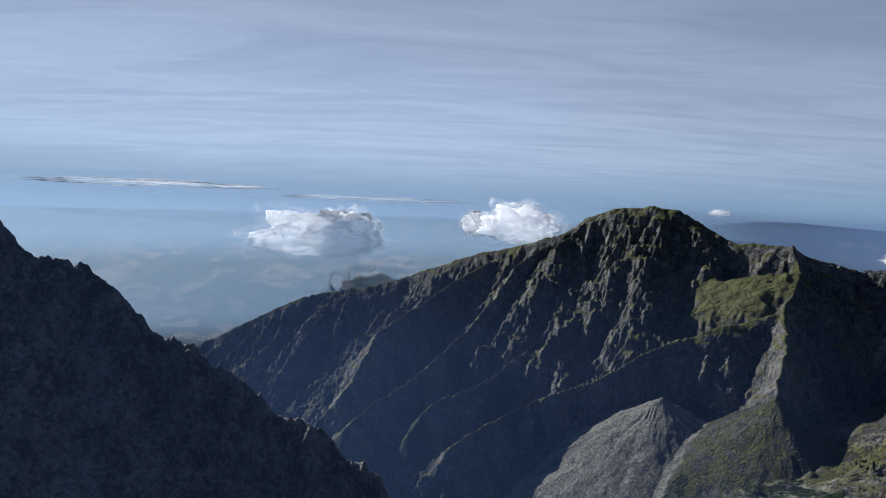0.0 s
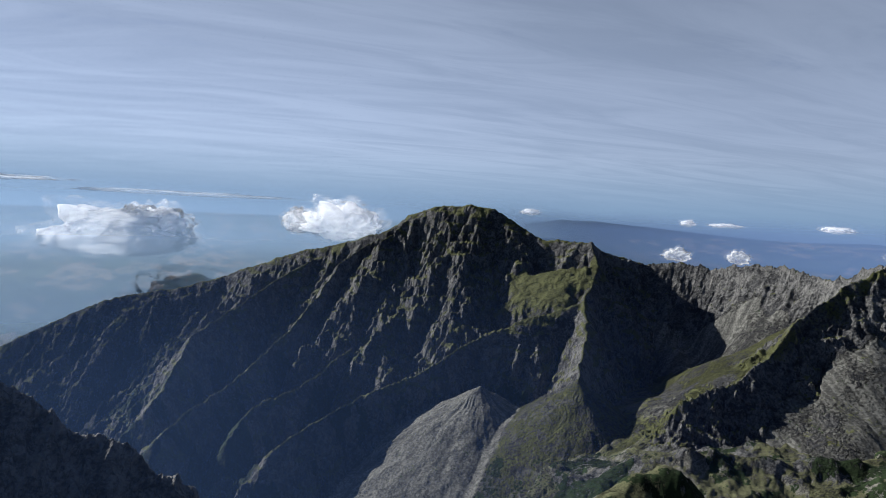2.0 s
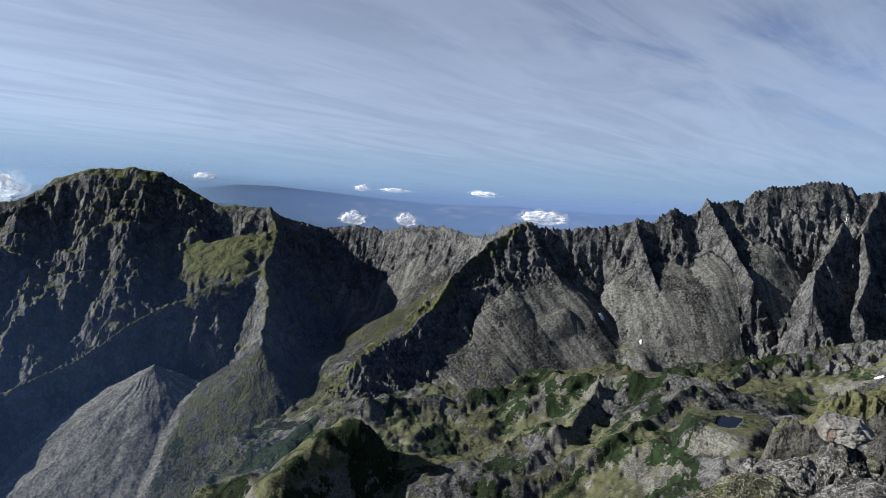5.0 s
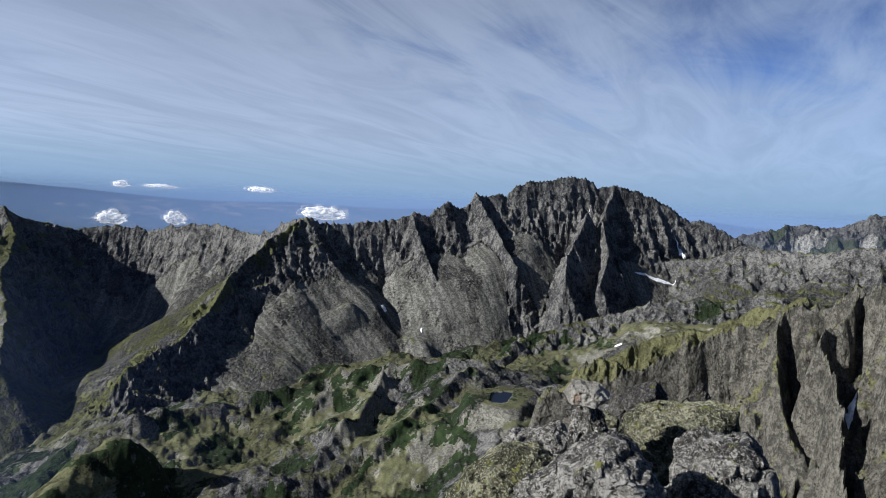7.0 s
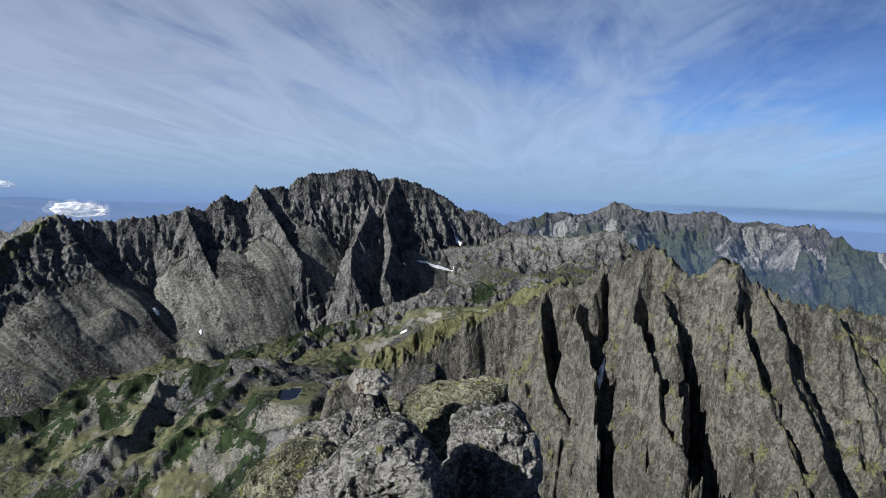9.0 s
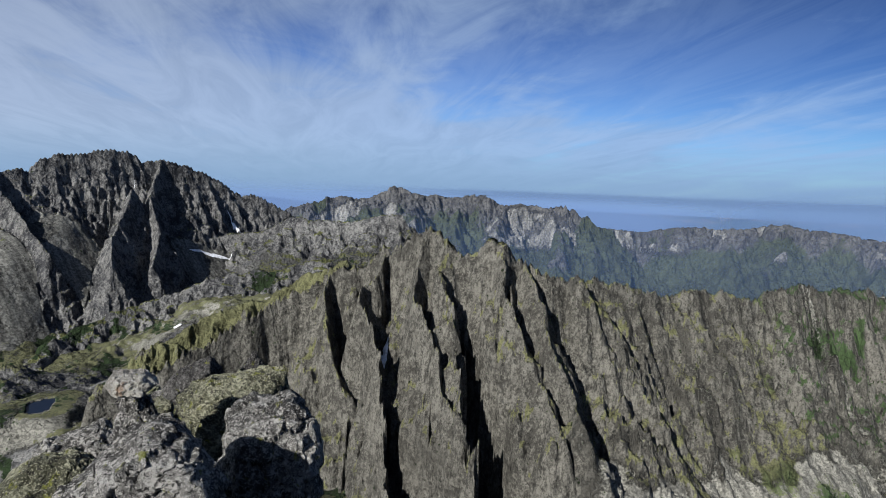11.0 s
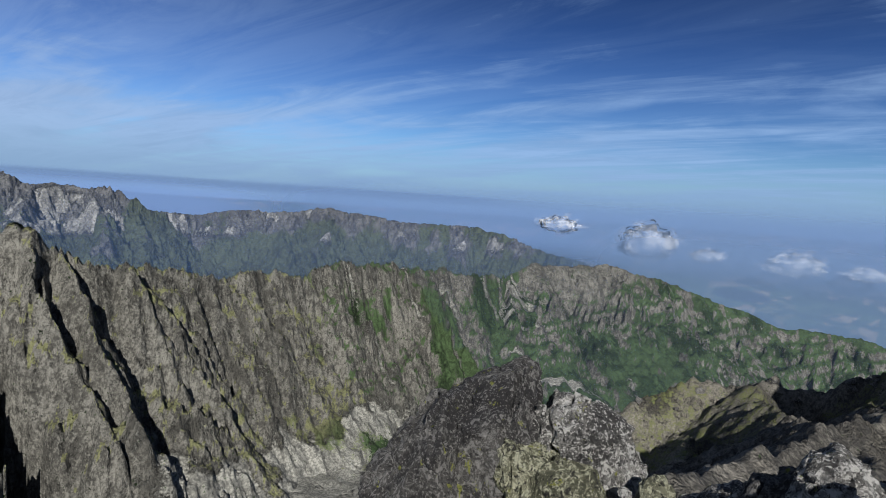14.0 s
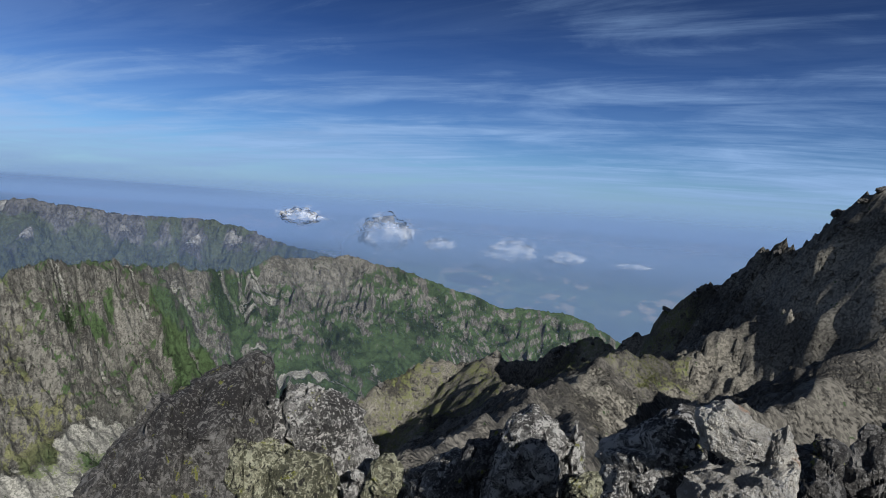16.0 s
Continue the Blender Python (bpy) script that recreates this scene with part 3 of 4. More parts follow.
PIN = [(590, 200, -190), (618, 168, -171), (643, 125, -152), (676, 78, -137), (699, 39, -119), (712, 4, -97), (715, -6, -89), (688, -55, -61), (653, -96, -38), (637, -131, -60), (618, -165, -45), (623, -186, -66), (612, -247, -76)]
PIN_2 = [(612, -247, -76), (633, -248, -82), (647, -316, -96), (661, -395, -100), (678, -479, -103), (698, -568, -98), (712, -644, -109), (719, -709, -108), (721, -831, -124), (716, -963, -143), (756, -995, -150)]
MEADOW = [(790, -12, -91), (809, 32, -115), (810, 94, -143), (785, 153, -167), (758, 182, -181)]
FINS = [[(715, -2, -91), (660, 4, -139), (600, -16, -199), (560, -13, -257)],
        [(688, -55, -61), (639, -35, -110), (588, -46, -161), (558, -51, -201), (533, -51, -240)],
        [(653, -96, -38), (604, -83, -100), (562, -97, -149), (530, -105, -195), (507, -114, -221)],
        [(639, -118, -61), (591, -106, -116), (556, -125, -155), (522, -137, -188), (499, -145, -214)],
        [(618, -165, -45), (578, -162, -90), (543, -173, -138), (507, -185, -178), (488, -195, -203)],
        [(612, -186, -64), (569, -192, -115), (521, -204, -164), (484, -215, -199)]]


# deep clefts with a sheer wall on the sunward side: plan line from the top down, width, depth
CLEFTS = [([(625, -105), (610, -111), (571, -125), (533, -130), (505, -128), (480, -122)], 24, 66),
          ([(592, -46), (558, -49), (527, -55), (501, -62), (478, -66)], 24, 84),
          ([(550, -65), (541, -67), (503, -82), (465, -93)], 24, 80),
          ([(572, -108), (552, -111), (526, -114), (480, -117)], 48, 98),
          ([(706, 0), (687, -3), (665, -11)], 14, 36),
          ([(694, -55), (671, -57), (655, -53)], 14, 34),
          ([(610, -166), (591, -161), (570, -172)], 12, 30)]


def pinnacle_shape(X, Y, Z):
    U = Y + 4.5 * fractal(X, Y, 17, 4, 417, 0.6)
    for line, wide, deep in CLEFTS:
        xs, ys = zip(*line[::-1])
        q = np.interp(X, xs, ys) - U
        on = step(X, xs[0] - 12, xs[0] + 14) * (1 - step(X, xs[-1] - 12, xs[-1] + 2))
        wider = wide > 20
        wide = wide * (0.4 + 0.6 * np.clip((xs[-1] - X) / (xs[-1] - xs[0]), 0, 1))
        if wider:   # the buttress that shades it
            Z = Z + 0.28 * deep * on * step(q, -1.3 * wide, -4) * (1 - step(q, -1.5, 2.0))
        Z = Z - deep * on * step(q, -1.5, 2.0) * (1 - step(q, 0.6 * wide, 1.35 * wide))
    return Z


def pinnacle_cover(X, Y, Z, cover):
    grass, scree, pine = cover
    h = crest_field(X, Y, MEADOW, 0.25, 1.8, 45)[0]
    on = step(h - Z, -8, 0)
    side = -Y + 60 * fractal(X, Y, 60, 4, 413)
    low = step(side, 430, 520) * step(-140 - Z + 50 * fractal(X, Y, 55, 4, 415), -20, 40) * step(fractal(X, Y, 60, 4, 411), -0.4, 0.2)
    apron = step(-205 - 0.5 * np.clip(-Y - 210, 0, 110) - Z + 22 * fractal(X, Y, 40, 3, 419), 0, 16) * step(-Y, 190, 240) * (1 - step(side, 480, 600))
    scree = scree * (0.5 + 0.5 * step(side, 440, 520))
    streaky = step(side, 440, 520) * scree
    grass = (grass * (1 - 0.3 * step(-Y, 220, 330)) + 0.12 * step(-Y, 180, 300)) * (1 - apron)
    dark = step(fractal(X, Y, 40, 4, 421), 0.15, 0.45) * low
    return np.maximum(grass + 0.85 * low * (1 - np.clip(streaky, 0, 1)), on * 1.4), np.maximum(scree, 1.2 * apron) * (1 - on), np.maximum(pine, 0.8 * dark), step(side, 430, 520)


mountain("mountain_ridge", "steep ridge of grey-brown pinnacles with dark clefts",
         [(PIN, 3.0, 0.95, 80, 16, 30, 0.6), (PIN_2, 2.0, 0.7, 85, 10, 40, 0.6), (MEADOW, 0.25, 1.8, 45, 0, 30)] + [(c, a, b, 40, 14, 16, 0.9) for c, a, b in zip(FINS, (1.7, 3.3, 3.3, 1.6, 2.0, 1.9), (1.5, 2.7, 2.8, 1.6, 1.8, 1.7))],
         (68, 148), 960, np.linspace(420, 1250, 290), 47, rough=21, edge=0.5, warp=7.0, gully=40, cut=0.19, ledge=14, calm_rock=0.3, green=0.72, rocky=1.7, loose=0.3, streaks=0.75, material=BROWN_ROCK, extra=pinnacle_cover, shape=pinnacle_shape)

KNOB = [(716, -963, -143), (756, -995, -150), (743, -1067, -121), (713, -1146, -124), (667, -1231, -119), (633, -1271, -132), (579, -1362, -155), (497, -1468, -196), (414, -1546, -237), (271, -1628, -242), (205, -1667, -269), (100, -1720, -330)]


def knob_cover(X, Y, Z, cover):
    """Bare dark rock on the knob itself, grass on the long slopes."""
    grass, scree, pine = cover
    bare = np.exp(-(((X - 690) / 90) ** 2 + ((Y + 1180) / 130) ** 2)) + 0.5 * step(Z + 20 * fractal(X, Y, 40, 3, 441), -175, -135)
    bare = np.clip(bare, 0, 1)
    return grass * (1 - 0.8 * bare), scree * (1 - 0.7 * bare) * (1 - step(-Y, 1230, 1400)), pine * (0.62 + 0.6 * fractal(X, Y, 14, 3, 443)), 0 * X + 1


mountain("mountain_ridge", "long green ridge with a dark rocky knob", [(KNOB, 0.85, 0.6, 130, 40, 70, 0.7, 0.2)], (134, 182), 480, np.linspace(850, 1850, 250), 53,
         rough=12, edge=0.5, gully=80, cut=0.12, calm_rock=0.5, green=1.1, rocky=1.7, pine_below=-150, loose=0.1, streaks=1.0, material=BROWN_ROCK,
         extra=knob_cover)

FAR_1 = [(2692, 212, -111), (2749, 77, -72), (2800, 9, -46), (2796, -154, -46), (2786, -276, 10), (2777, -355, -19), (2812, -461, -27), (2797, -548, -34), (2782, -619, -12), (2757, -723, -48), (2732, -811, -50), (2699, -914, -60), (2671, -993, -44), (2640, -1074, -103), (2600, -1200, -180)]
FAR_2 = [(2674, -1123, -134), (2691, -1327, -154), (2581, -1529, -113), (2527, -1618, -124), (2456, -1722, -103), (2390, -1814, -87), (2303, -1922, -105), (2189, -2052, -130), (2089, -2153, -131), (1872, -2215, -126), (1695, -2229, -149), (1524, -2229, -192), (1256, -2161, -213), (1000, -2150, -330)]


def side_spurs(crest, every, seed, near):
    """Spurs that fall from a far crest towards the basin."""
    rng, out = random.Random(seed), []
    for x, y, z in crest[1:-1:every]:
        d = math.hypot(x, y)
        b, f = math.atan2(x, y) + rng.uniform(-0.05, 0.05), near + rng.uniform(-0.06, 0.06)
        foot = (d * f * math.sin(b), d * f * math.cos(b), z - rng.uniform(170, 230))
        half = ((x + foot[0]) / 2 + rng.uniform(-50, 50), (y + foot[1]) / 2 + rng.uniform(-50, 50), (z + foot[2]) / 2 + rng.uniform(-25, 15))
        out.append(([(x, y, z - 12), half, foot], 1.0, 0.6, 110, 40, 80, 0.7))
    return out


def far_cover(X, Y, Z, cover):
    """Bluish grass on the lower slopes, pale scree hanging in the gullies under the crest."""
    grass, scree, pine = cover
    low = step(-145 - Z + 110 * fractal(X, Y, 170, 4, 461), -40, 60)
    hang = step(fractal(X, Y, 130, 3, 463) + 0.3 * fractal(X, Y, 35, 3, 464), 0.3, 0.6) * step(-Z + 40 * fractal(X, Y, 90, 2, 465), 60, 110) * (1 - step(-Z, 190, 260))
    return np.maximum(0.35 * grass, 0.8 * low) * (1 - hang), np.maximum(0.35 * scree, 1.1 * hang), pine


mountain("mountain_range", "distant grey range of jagged peaks", [(FAR_1, 1.15, 0.6, 190, 30, 130, 0.6)] + side_spurs(FAR_1, 2, 7, 0.84), (82, 116), 520, np.linspace(1900, 2950, 240), 59,
         rough=18, edge=0.55, warp=16.0, gully=160, cut=0.15, ledge=34, calm_rock=0.5, green=0.55, rocky=0.75, loose=0.8, streaks=0.3, material=FAR_ROCK, extra=far_cover)
mountain("mountain_range", "distant grey-green range with pale scree", [(FAR_2, 1.0, 0.55, 190, 30, 130, 0.6)] + side_spurs(FAR_2, 2, 8, 0.84), (108, 160), 760, np.linspace(1900, 3100, 240), 61,
         rough=16, edge=0.45, warp=16.0, gully=160, cut=0.15, ledge=34, calm_rock=0.5, green=0.8, rocky=0.85, loose=0.7, streaks=0.3, material=FAR_ROCK, extra=far_cover)

BLUE = [(1250, 4300, -240), (1548, 4225, -162), (1753, 4145, -81), (1933, 4064, -49), (2146, 3956, -47), (2453, 3773, -69), (2756, 3557, -94), (3048, 3310, -113), (3372, 2979, -95), (3683, 2586, -116), (3939, 2176, -98), (4272, 488, -80), (4292, 267, -100), (4298, 121, -112)]


def hills(crest, b, nb, r, seed):
    X, Y = polar(b[0], b[1], nb, r)
    Z = crest_field(X, Y, crest, 0.3, 0.25, 200, 10, 150, 0.5, seed=seed)[0]
    floor = base_height(X, Y)
    ob = land("hills", X, Y, np.maximum(Z, floor - 40), (0 * X, 0 * X, 0 * X), HAZED_FOREST, Z > floor - 20)
    return tagged(ob, "low wooded hills on the far horizon, tinted blue for haze", "hills")


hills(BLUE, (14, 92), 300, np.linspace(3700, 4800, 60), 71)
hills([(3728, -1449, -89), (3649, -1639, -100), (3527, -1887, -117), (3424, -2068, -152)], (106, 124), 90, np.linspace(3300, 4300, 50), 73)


# ---- haze: tinted see-through sheets stand in for the blue air between the ranges ----
def haze_sheet_material(name, density, top, bottom, tint, foot=-560.0):
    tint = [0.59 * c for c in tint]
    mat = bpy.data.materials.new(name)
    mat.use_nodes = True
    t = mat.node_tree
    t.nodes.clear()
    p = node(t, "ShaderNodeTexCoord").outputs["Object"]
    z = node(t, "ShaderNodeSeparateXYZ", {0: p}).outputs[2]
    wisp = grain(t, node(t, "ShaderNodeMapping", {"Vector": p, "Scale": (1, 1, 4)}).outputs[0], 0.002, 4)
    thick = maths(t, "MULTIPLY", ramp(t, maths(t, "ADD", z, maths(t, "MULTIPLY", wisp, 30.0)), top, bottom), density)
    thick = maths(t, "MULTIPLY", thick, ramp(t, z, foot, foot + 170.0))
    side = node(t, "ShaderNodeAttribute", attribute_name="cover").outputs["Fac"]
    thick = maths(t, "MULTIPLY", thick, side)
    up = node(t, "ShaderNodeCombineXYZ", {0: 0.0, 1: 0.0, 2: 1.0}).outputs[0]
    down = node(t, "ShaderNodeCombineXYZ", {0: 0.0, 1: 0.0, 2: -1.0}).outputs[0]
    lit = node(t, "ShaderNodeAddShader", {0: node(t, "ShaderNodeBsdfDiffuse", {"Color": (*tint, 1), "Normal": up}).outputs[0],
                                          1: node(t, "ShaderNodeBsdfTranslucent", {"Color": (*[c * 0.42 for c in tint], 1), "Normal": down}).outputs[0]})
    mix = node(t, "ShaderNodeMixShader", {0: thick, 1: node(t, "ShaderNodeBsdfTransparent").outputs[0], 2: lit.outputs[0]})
    t.links.new(mix.outputs[0], node(t, "ShaderNodeOutputMaterial").inputs[0])
    return mat


def haze_sheet(radius, b0, b1, low, high, fade, material, lean=0.8):
    B, Z = np.meshgrid(np.radians(np.linspace(b0, b1, 120)), np.linspace(low, high, 24), indexing="ij")
    edge = step(np.degrees(B), b0, b0 + fade) * (1 - step(np.degrees(B), b1 - fade, b1))
    R = radius + lean * (Z + 100)
    ob = land("haze", R * np.sin(B), R * np.cos(B), Z, (edge, edge, edge), material)
    return tagged(ob, "thin tinted sheet standing in for bluish haze", "haze", kind="structure")


LOWLAND_HAZE = haze_sheet_material("haze_lowland", 0.45, 60.0, -160.0, (0.34, 0.50, 0.74))
haze_sheet(2330, -60, 40, -700, 160, 20, LOWLAND_HAZE, 0.0)
haze_sheet(2375, 142, 215, -420, 160, 14, haze_sheet_material("haze_east", 0.72, 60.0, -160.0, (0.24, 0.36, 0.58)))
haze_sheet(2350, 70, 160, -420, 160, 25, haze_sheet_material("haze_ranges", 0.17, 40.0, -200.0, (0.25, 0.41, 0.78)))
haze_sheet(3350, -60, 30, -700, 160, 12, haze_sheet_material("haze_far", 0.66, 130.0, -70.0, (0.32, 0.48, 0.74), -350.0), 0.0)
haze_sheet(3375, 10, 130, -700, 160, 14, haze_sheet_material("haze_hills", 0.80, 50.0, -70.0, (0.29, 0.45, 0.84), -350.0))
haze_sheet(3400, 116, 215, -700, 160, 14, haze_sheet_material("haze_plain", 0.88, 120.0, -70.0, (0.25, 0.39, 0.70), -350.0))
haze_sheet(1010, 120, 215, -460, 60, 30, haze_sheet_material("haze_east_valley", 0.06, 0.0, -150.0, (0.24, 0.38, 0.66)), 0.1)
# nearer sheets, added to lift and blue the shaded slopes behind them
haze_sheet(150, -62, 10, -150, 45, 16, haze_sheet_material("haze_near", 0.045, 75.0, -10.0, (0.17, 0.30, 0.66)), 0.1)
haze_sheet(770, -34, 50, -460, 60, 22, haze_sheet_material("haze_valley", 0.14, 0.0, -200.0, (0.17, 0.32, 0.74)), 0.1)

# ---- the summit that the camera stands on ----
RIGHT = [(75, -95, -52), (59, -116, -38), (51, -125, -33), (39, -134, -31), (28, -137, -30), (19, -134, -24), (14, -129, -21), (10, -125, -22), (5, -125, -19), (0, -120, -12), (-6, -115, -8), (-10, -110, -3), (-16, -99, 1), (-18, -93, 5), (-20, -88, 7), (-26, -76, 4), (-34, -58, -8), (-42, -35, -10), (-37, -10, -7), (-20, 0, -4), (-6, 0, -1.9)]
OWN = [(-4, 0, -1.75), (0, 0, -1.75), (-0.3, -3.2, -1.8), (1.5, -7, -3.7), (3, -12, -5.2), (4, -25, -9), (6, -45, -13.5), (14, -75, -20.5), (28, -110, -29.5), (39, -134, -31)]
OWN_2 = [(0, 0, -1.75), (3.0, 0.8, -1.9), (5.5, 1.2, -3.3), (8, 1.9, -3.9), (12, 2.8, -4.8), (16, 3.8, -5.4), (20, 4.8, -6.8), (30, 8, -9.8), (36, 10, -14)]
RIB_1 = [(-10, -88, -8), (-5, -86, -11), (0, -81, -14), (6, -75, -14), (8, -65, -14), (10, -54, -14), (11, -44, -14), (11, -34, -12), (10, -24, -10)]
RIB_2 = [(-15, -58, -6), (-11, -54, -7), (-8, -47, -9), (-4, -40, -9), (-2, -33, -9)]
NEAR = [(RIGHT, 1.7, 1.2, 30, 1.8, 9, 0.7), (OWN, 0.7, 0.95, 12, 0.8, 5, 0.8), (OWN_2, 1.0, 1.25, 12, 0.8, 5, 0.8), (RIB_1, 0.7, 0.8, 14, 0.6, 6, 0.8), (RIB_2, 0.75, 0.85, 10, 0.6, 6, 0.8)]


def split_blocks(X, Y, size, seed):
    """Steps of jointed rock: each block with its own height and tilt."""
    u = (0.91 * X + 0.42 * Y + 0.35 * size * fractal(X, Y, 1.7 * size, 3, seed)) / size
    v = (0.91 * Y - 0.42 * X + 0.35 * size * fractal(X, Y, 1.7 * size, 3, seed + 4)) / (0.7 * size)
    i, j = np.floor(u), np.floor(v)
    return lattice(i, j, seed + 7) + 0.9 * lattice(i, j, seed + 8) * (u - i - 0.5) + 0.7 * lattice(i, j, seed + 9) * (v - j - 0.5)


def summit_height(X, Y):
    Z, rock, along = np.full(X.shape, -1e9), np.zeros(X.shape), np.zeros(X.shape)
    for k, c in enumerate(NEAR):
        h, r, s, away = crest_field(X, Y, *c, seed=81 + 4 * k)
        up = h > Z
        Z, rock, along = np.where(up, h, Z), np.where(up, r, rock), np.where(up, s, along)
    R = np.hypot(X, Y)
    bare = step(X - np.abs(Y - 0.24 * X) * 1.5, 2.5, 5.5) * (1 - step(R, 34, 50))
    Z = Z + bare * (0.34 * split_blocks(X, Y, 1.5, 121) + 0.15 * split_blocks(X, Y, 0.6, 131)) + 0.7 * step(R, 60, 90) * split_blocks(X, Y, 3.2, 141)
    return Z + 1.9 * step(R, 4, 70) * (ridged(X, Y, 14, 5, 87, 0.62) - 0.8) + 0.7 * step(R, 12, 30) * (ridged(X, Y, 4.5, 4, 94, 0.65) - 0.4) + 0.12 * ridged(X, Y, 1.6, 3, 88) + 0.28 * step(R, 25, 60) * (ridged(X, Y, 2.2, 3, 96, 0.7) - 0.4), rock, along


def summit():
    bearings = np.concatenate([np.linspace(-180, -170, 60), np.linspace(-169, 20, 190), np.linspace(20.3, 180, 560)])
    B, R = np.meshgrid(np.radians(bearings), np.concatenate([np.linspace(0.05, 30, 110), np.linspace(30.4, 170, 210), np.linspace(172, 400, 60)]), indexing="ij")
    X, Y = R * np.sin(B), R * np.cos(B)
    Z, rock, along = summit_height(X, Y)
    s = slope_of(X, Y, Z)
    n = fractal(X, Y, 18, 4, 91)
    cover = (step(n, 0.1, 0.6) * 0.45, step(fractal(X, Y, 30, 3, 92), -0.3, 0.3) * 0.9, 0 * X)
    return tagged(land("mountain", X, Y, Z, cover, NEAR_ROCK), "own summit ridge of shattered grey rock and gravel", "mountain")


summit()

# ---- boulders ----
def granite(name, dark, light, lichen, rust=0.0, speck=1.0):
    mat = bpy.data.materials.new(name)
    mat.use_nodes = True
    t = mat.node_tree
    t.nodes.clear()
    co = node(t, "ShaderNodeTexCoord").outputs["Object"]
    rnd = node(t, "ShaderNodeObjectInfo").outputs["Random"]
    p = node(t, "ShaderNodeVectorMath", {0: co, 1: node(t, "ShaderNodeCombineXYZ", {0: maths(t, "MULTIPLY", rnd, 90.0), 1: 0.0, 2: 0.0}).outputs[0]}).outputs[0]
    big, mid, fine = grain(t, p, 1.3, 4), grain(t, p, 7.0, 6, 0.7), grain(t, p, 38.0, 5, 0.75)
    tone = maths(t, "ADD", maths(t, "MULTIPLY", big, 0.4), maths(t, "ADD", maths(t, "MULTIPLY", mid, 0.35), maths(t, "MULTIPLY", fine, 0.25)))
    col = blend(t, ramp(t, tone, 0.44, 0.57), dark, light)
    pale = ramp(t, maths(t, "ADD", maths(t, "MULTIPLY", grain(t, p, 8.5, 5, 0.68, 0.8), 0.75), maths(t, "MULTIPLY", big, 0.25)), 0.52, 0.58)
    specks = ramp(t, maths(t, "ADD", maths(t, "MULTIPLY", grain(t, p, 30.0, 3, 0.6), 0.7), maths(t, "MULTIPLY", mid, 0.3)), 0.53, 0.58)
    pale = maths(t, "MAXIMUM", pale, maths(t, "MULTIPLY", specks, 0.9))
    col = blend(t, maths(t, "MULTIPLY", pale, 0.9 * speck), col, [min(0.6, 1.9 * c + 0.06) for c in light])
    black = ramp(t, maths(t, "ADD", maths(t, "MULTIPLY", grain(t, p, 11.0, 5, 0.7, 0.9), 0.75), maths(t, "MULTIPLY", mid, 0.25)), 0.53, 0.58)
    col = blend(t, maths(t, "MULTIPLY", black, 0.92 * speck), col, (0.014, 0.013, 0.013))
    yellow = ramp(t, maths(t, "ADD", maths(t, "MULTIPLY", grain(t, p, 5.0, 5, 0.65, 0.4), 0.8), maths(t, "MULTIPLY", fine, 0.2)), 0.66 - lichen * 0.1, 0.70 - lichen * 0.1)
    col = blend(t, maths(t, "MULTIPLY", yellow, 0.85), col, (0.20, 0.21, 0.035))
    if rust:
        col = blend(t, maths(t, "MULTIPLY", ramp(t, grain(t, p, 2.6, 5, 0.6), 0.55, 0.66), rust), col, (0.27, 0.13, 0.045))
    hgt = maths(t, "ADD", maths(t, "MULTIPLY", mid, 0.30), maths(t, "MULTIPLY", fine, 0.09))
    bmp = node(t, "ShaderNodeBump", {"Height": hgt, "Strength": 1.0, "Distance": 1.0}).outputs[0]
    bsdf = node(t, "ShaderNodeBsdfPrincipled", {"Base Color": col, "Roughness": 0.88, "Specular IOR Level": 0.25, "Normal": bmp})
    t.links.new(bsdf.outputs[0], node(t, "ShaderNodeOutputMaterial").inputs[0])
    return mat


DARK_STONE = granite("dark_lichened_granite", (0.022, 0.02, 0.02), (0.088, 0.083, 0.076), 0.55, 0.0, 0.85)
GREY_STONE = granite("grey_lichened_granite", (0.04, 0.038, 0.036), (0.25, 0.24, 0.222), 0.6)
GREEN_STONE = granite("mossy_granite", (0.06, 0.06, 0.036), (0.2, 0.195, 0.13), 0.85)
PALE_STONE = granite("pale_granite", (0.25, 0.235, 0.21), (0.52, 0.49, 0.43), 0.1, 0.7, 0.3)


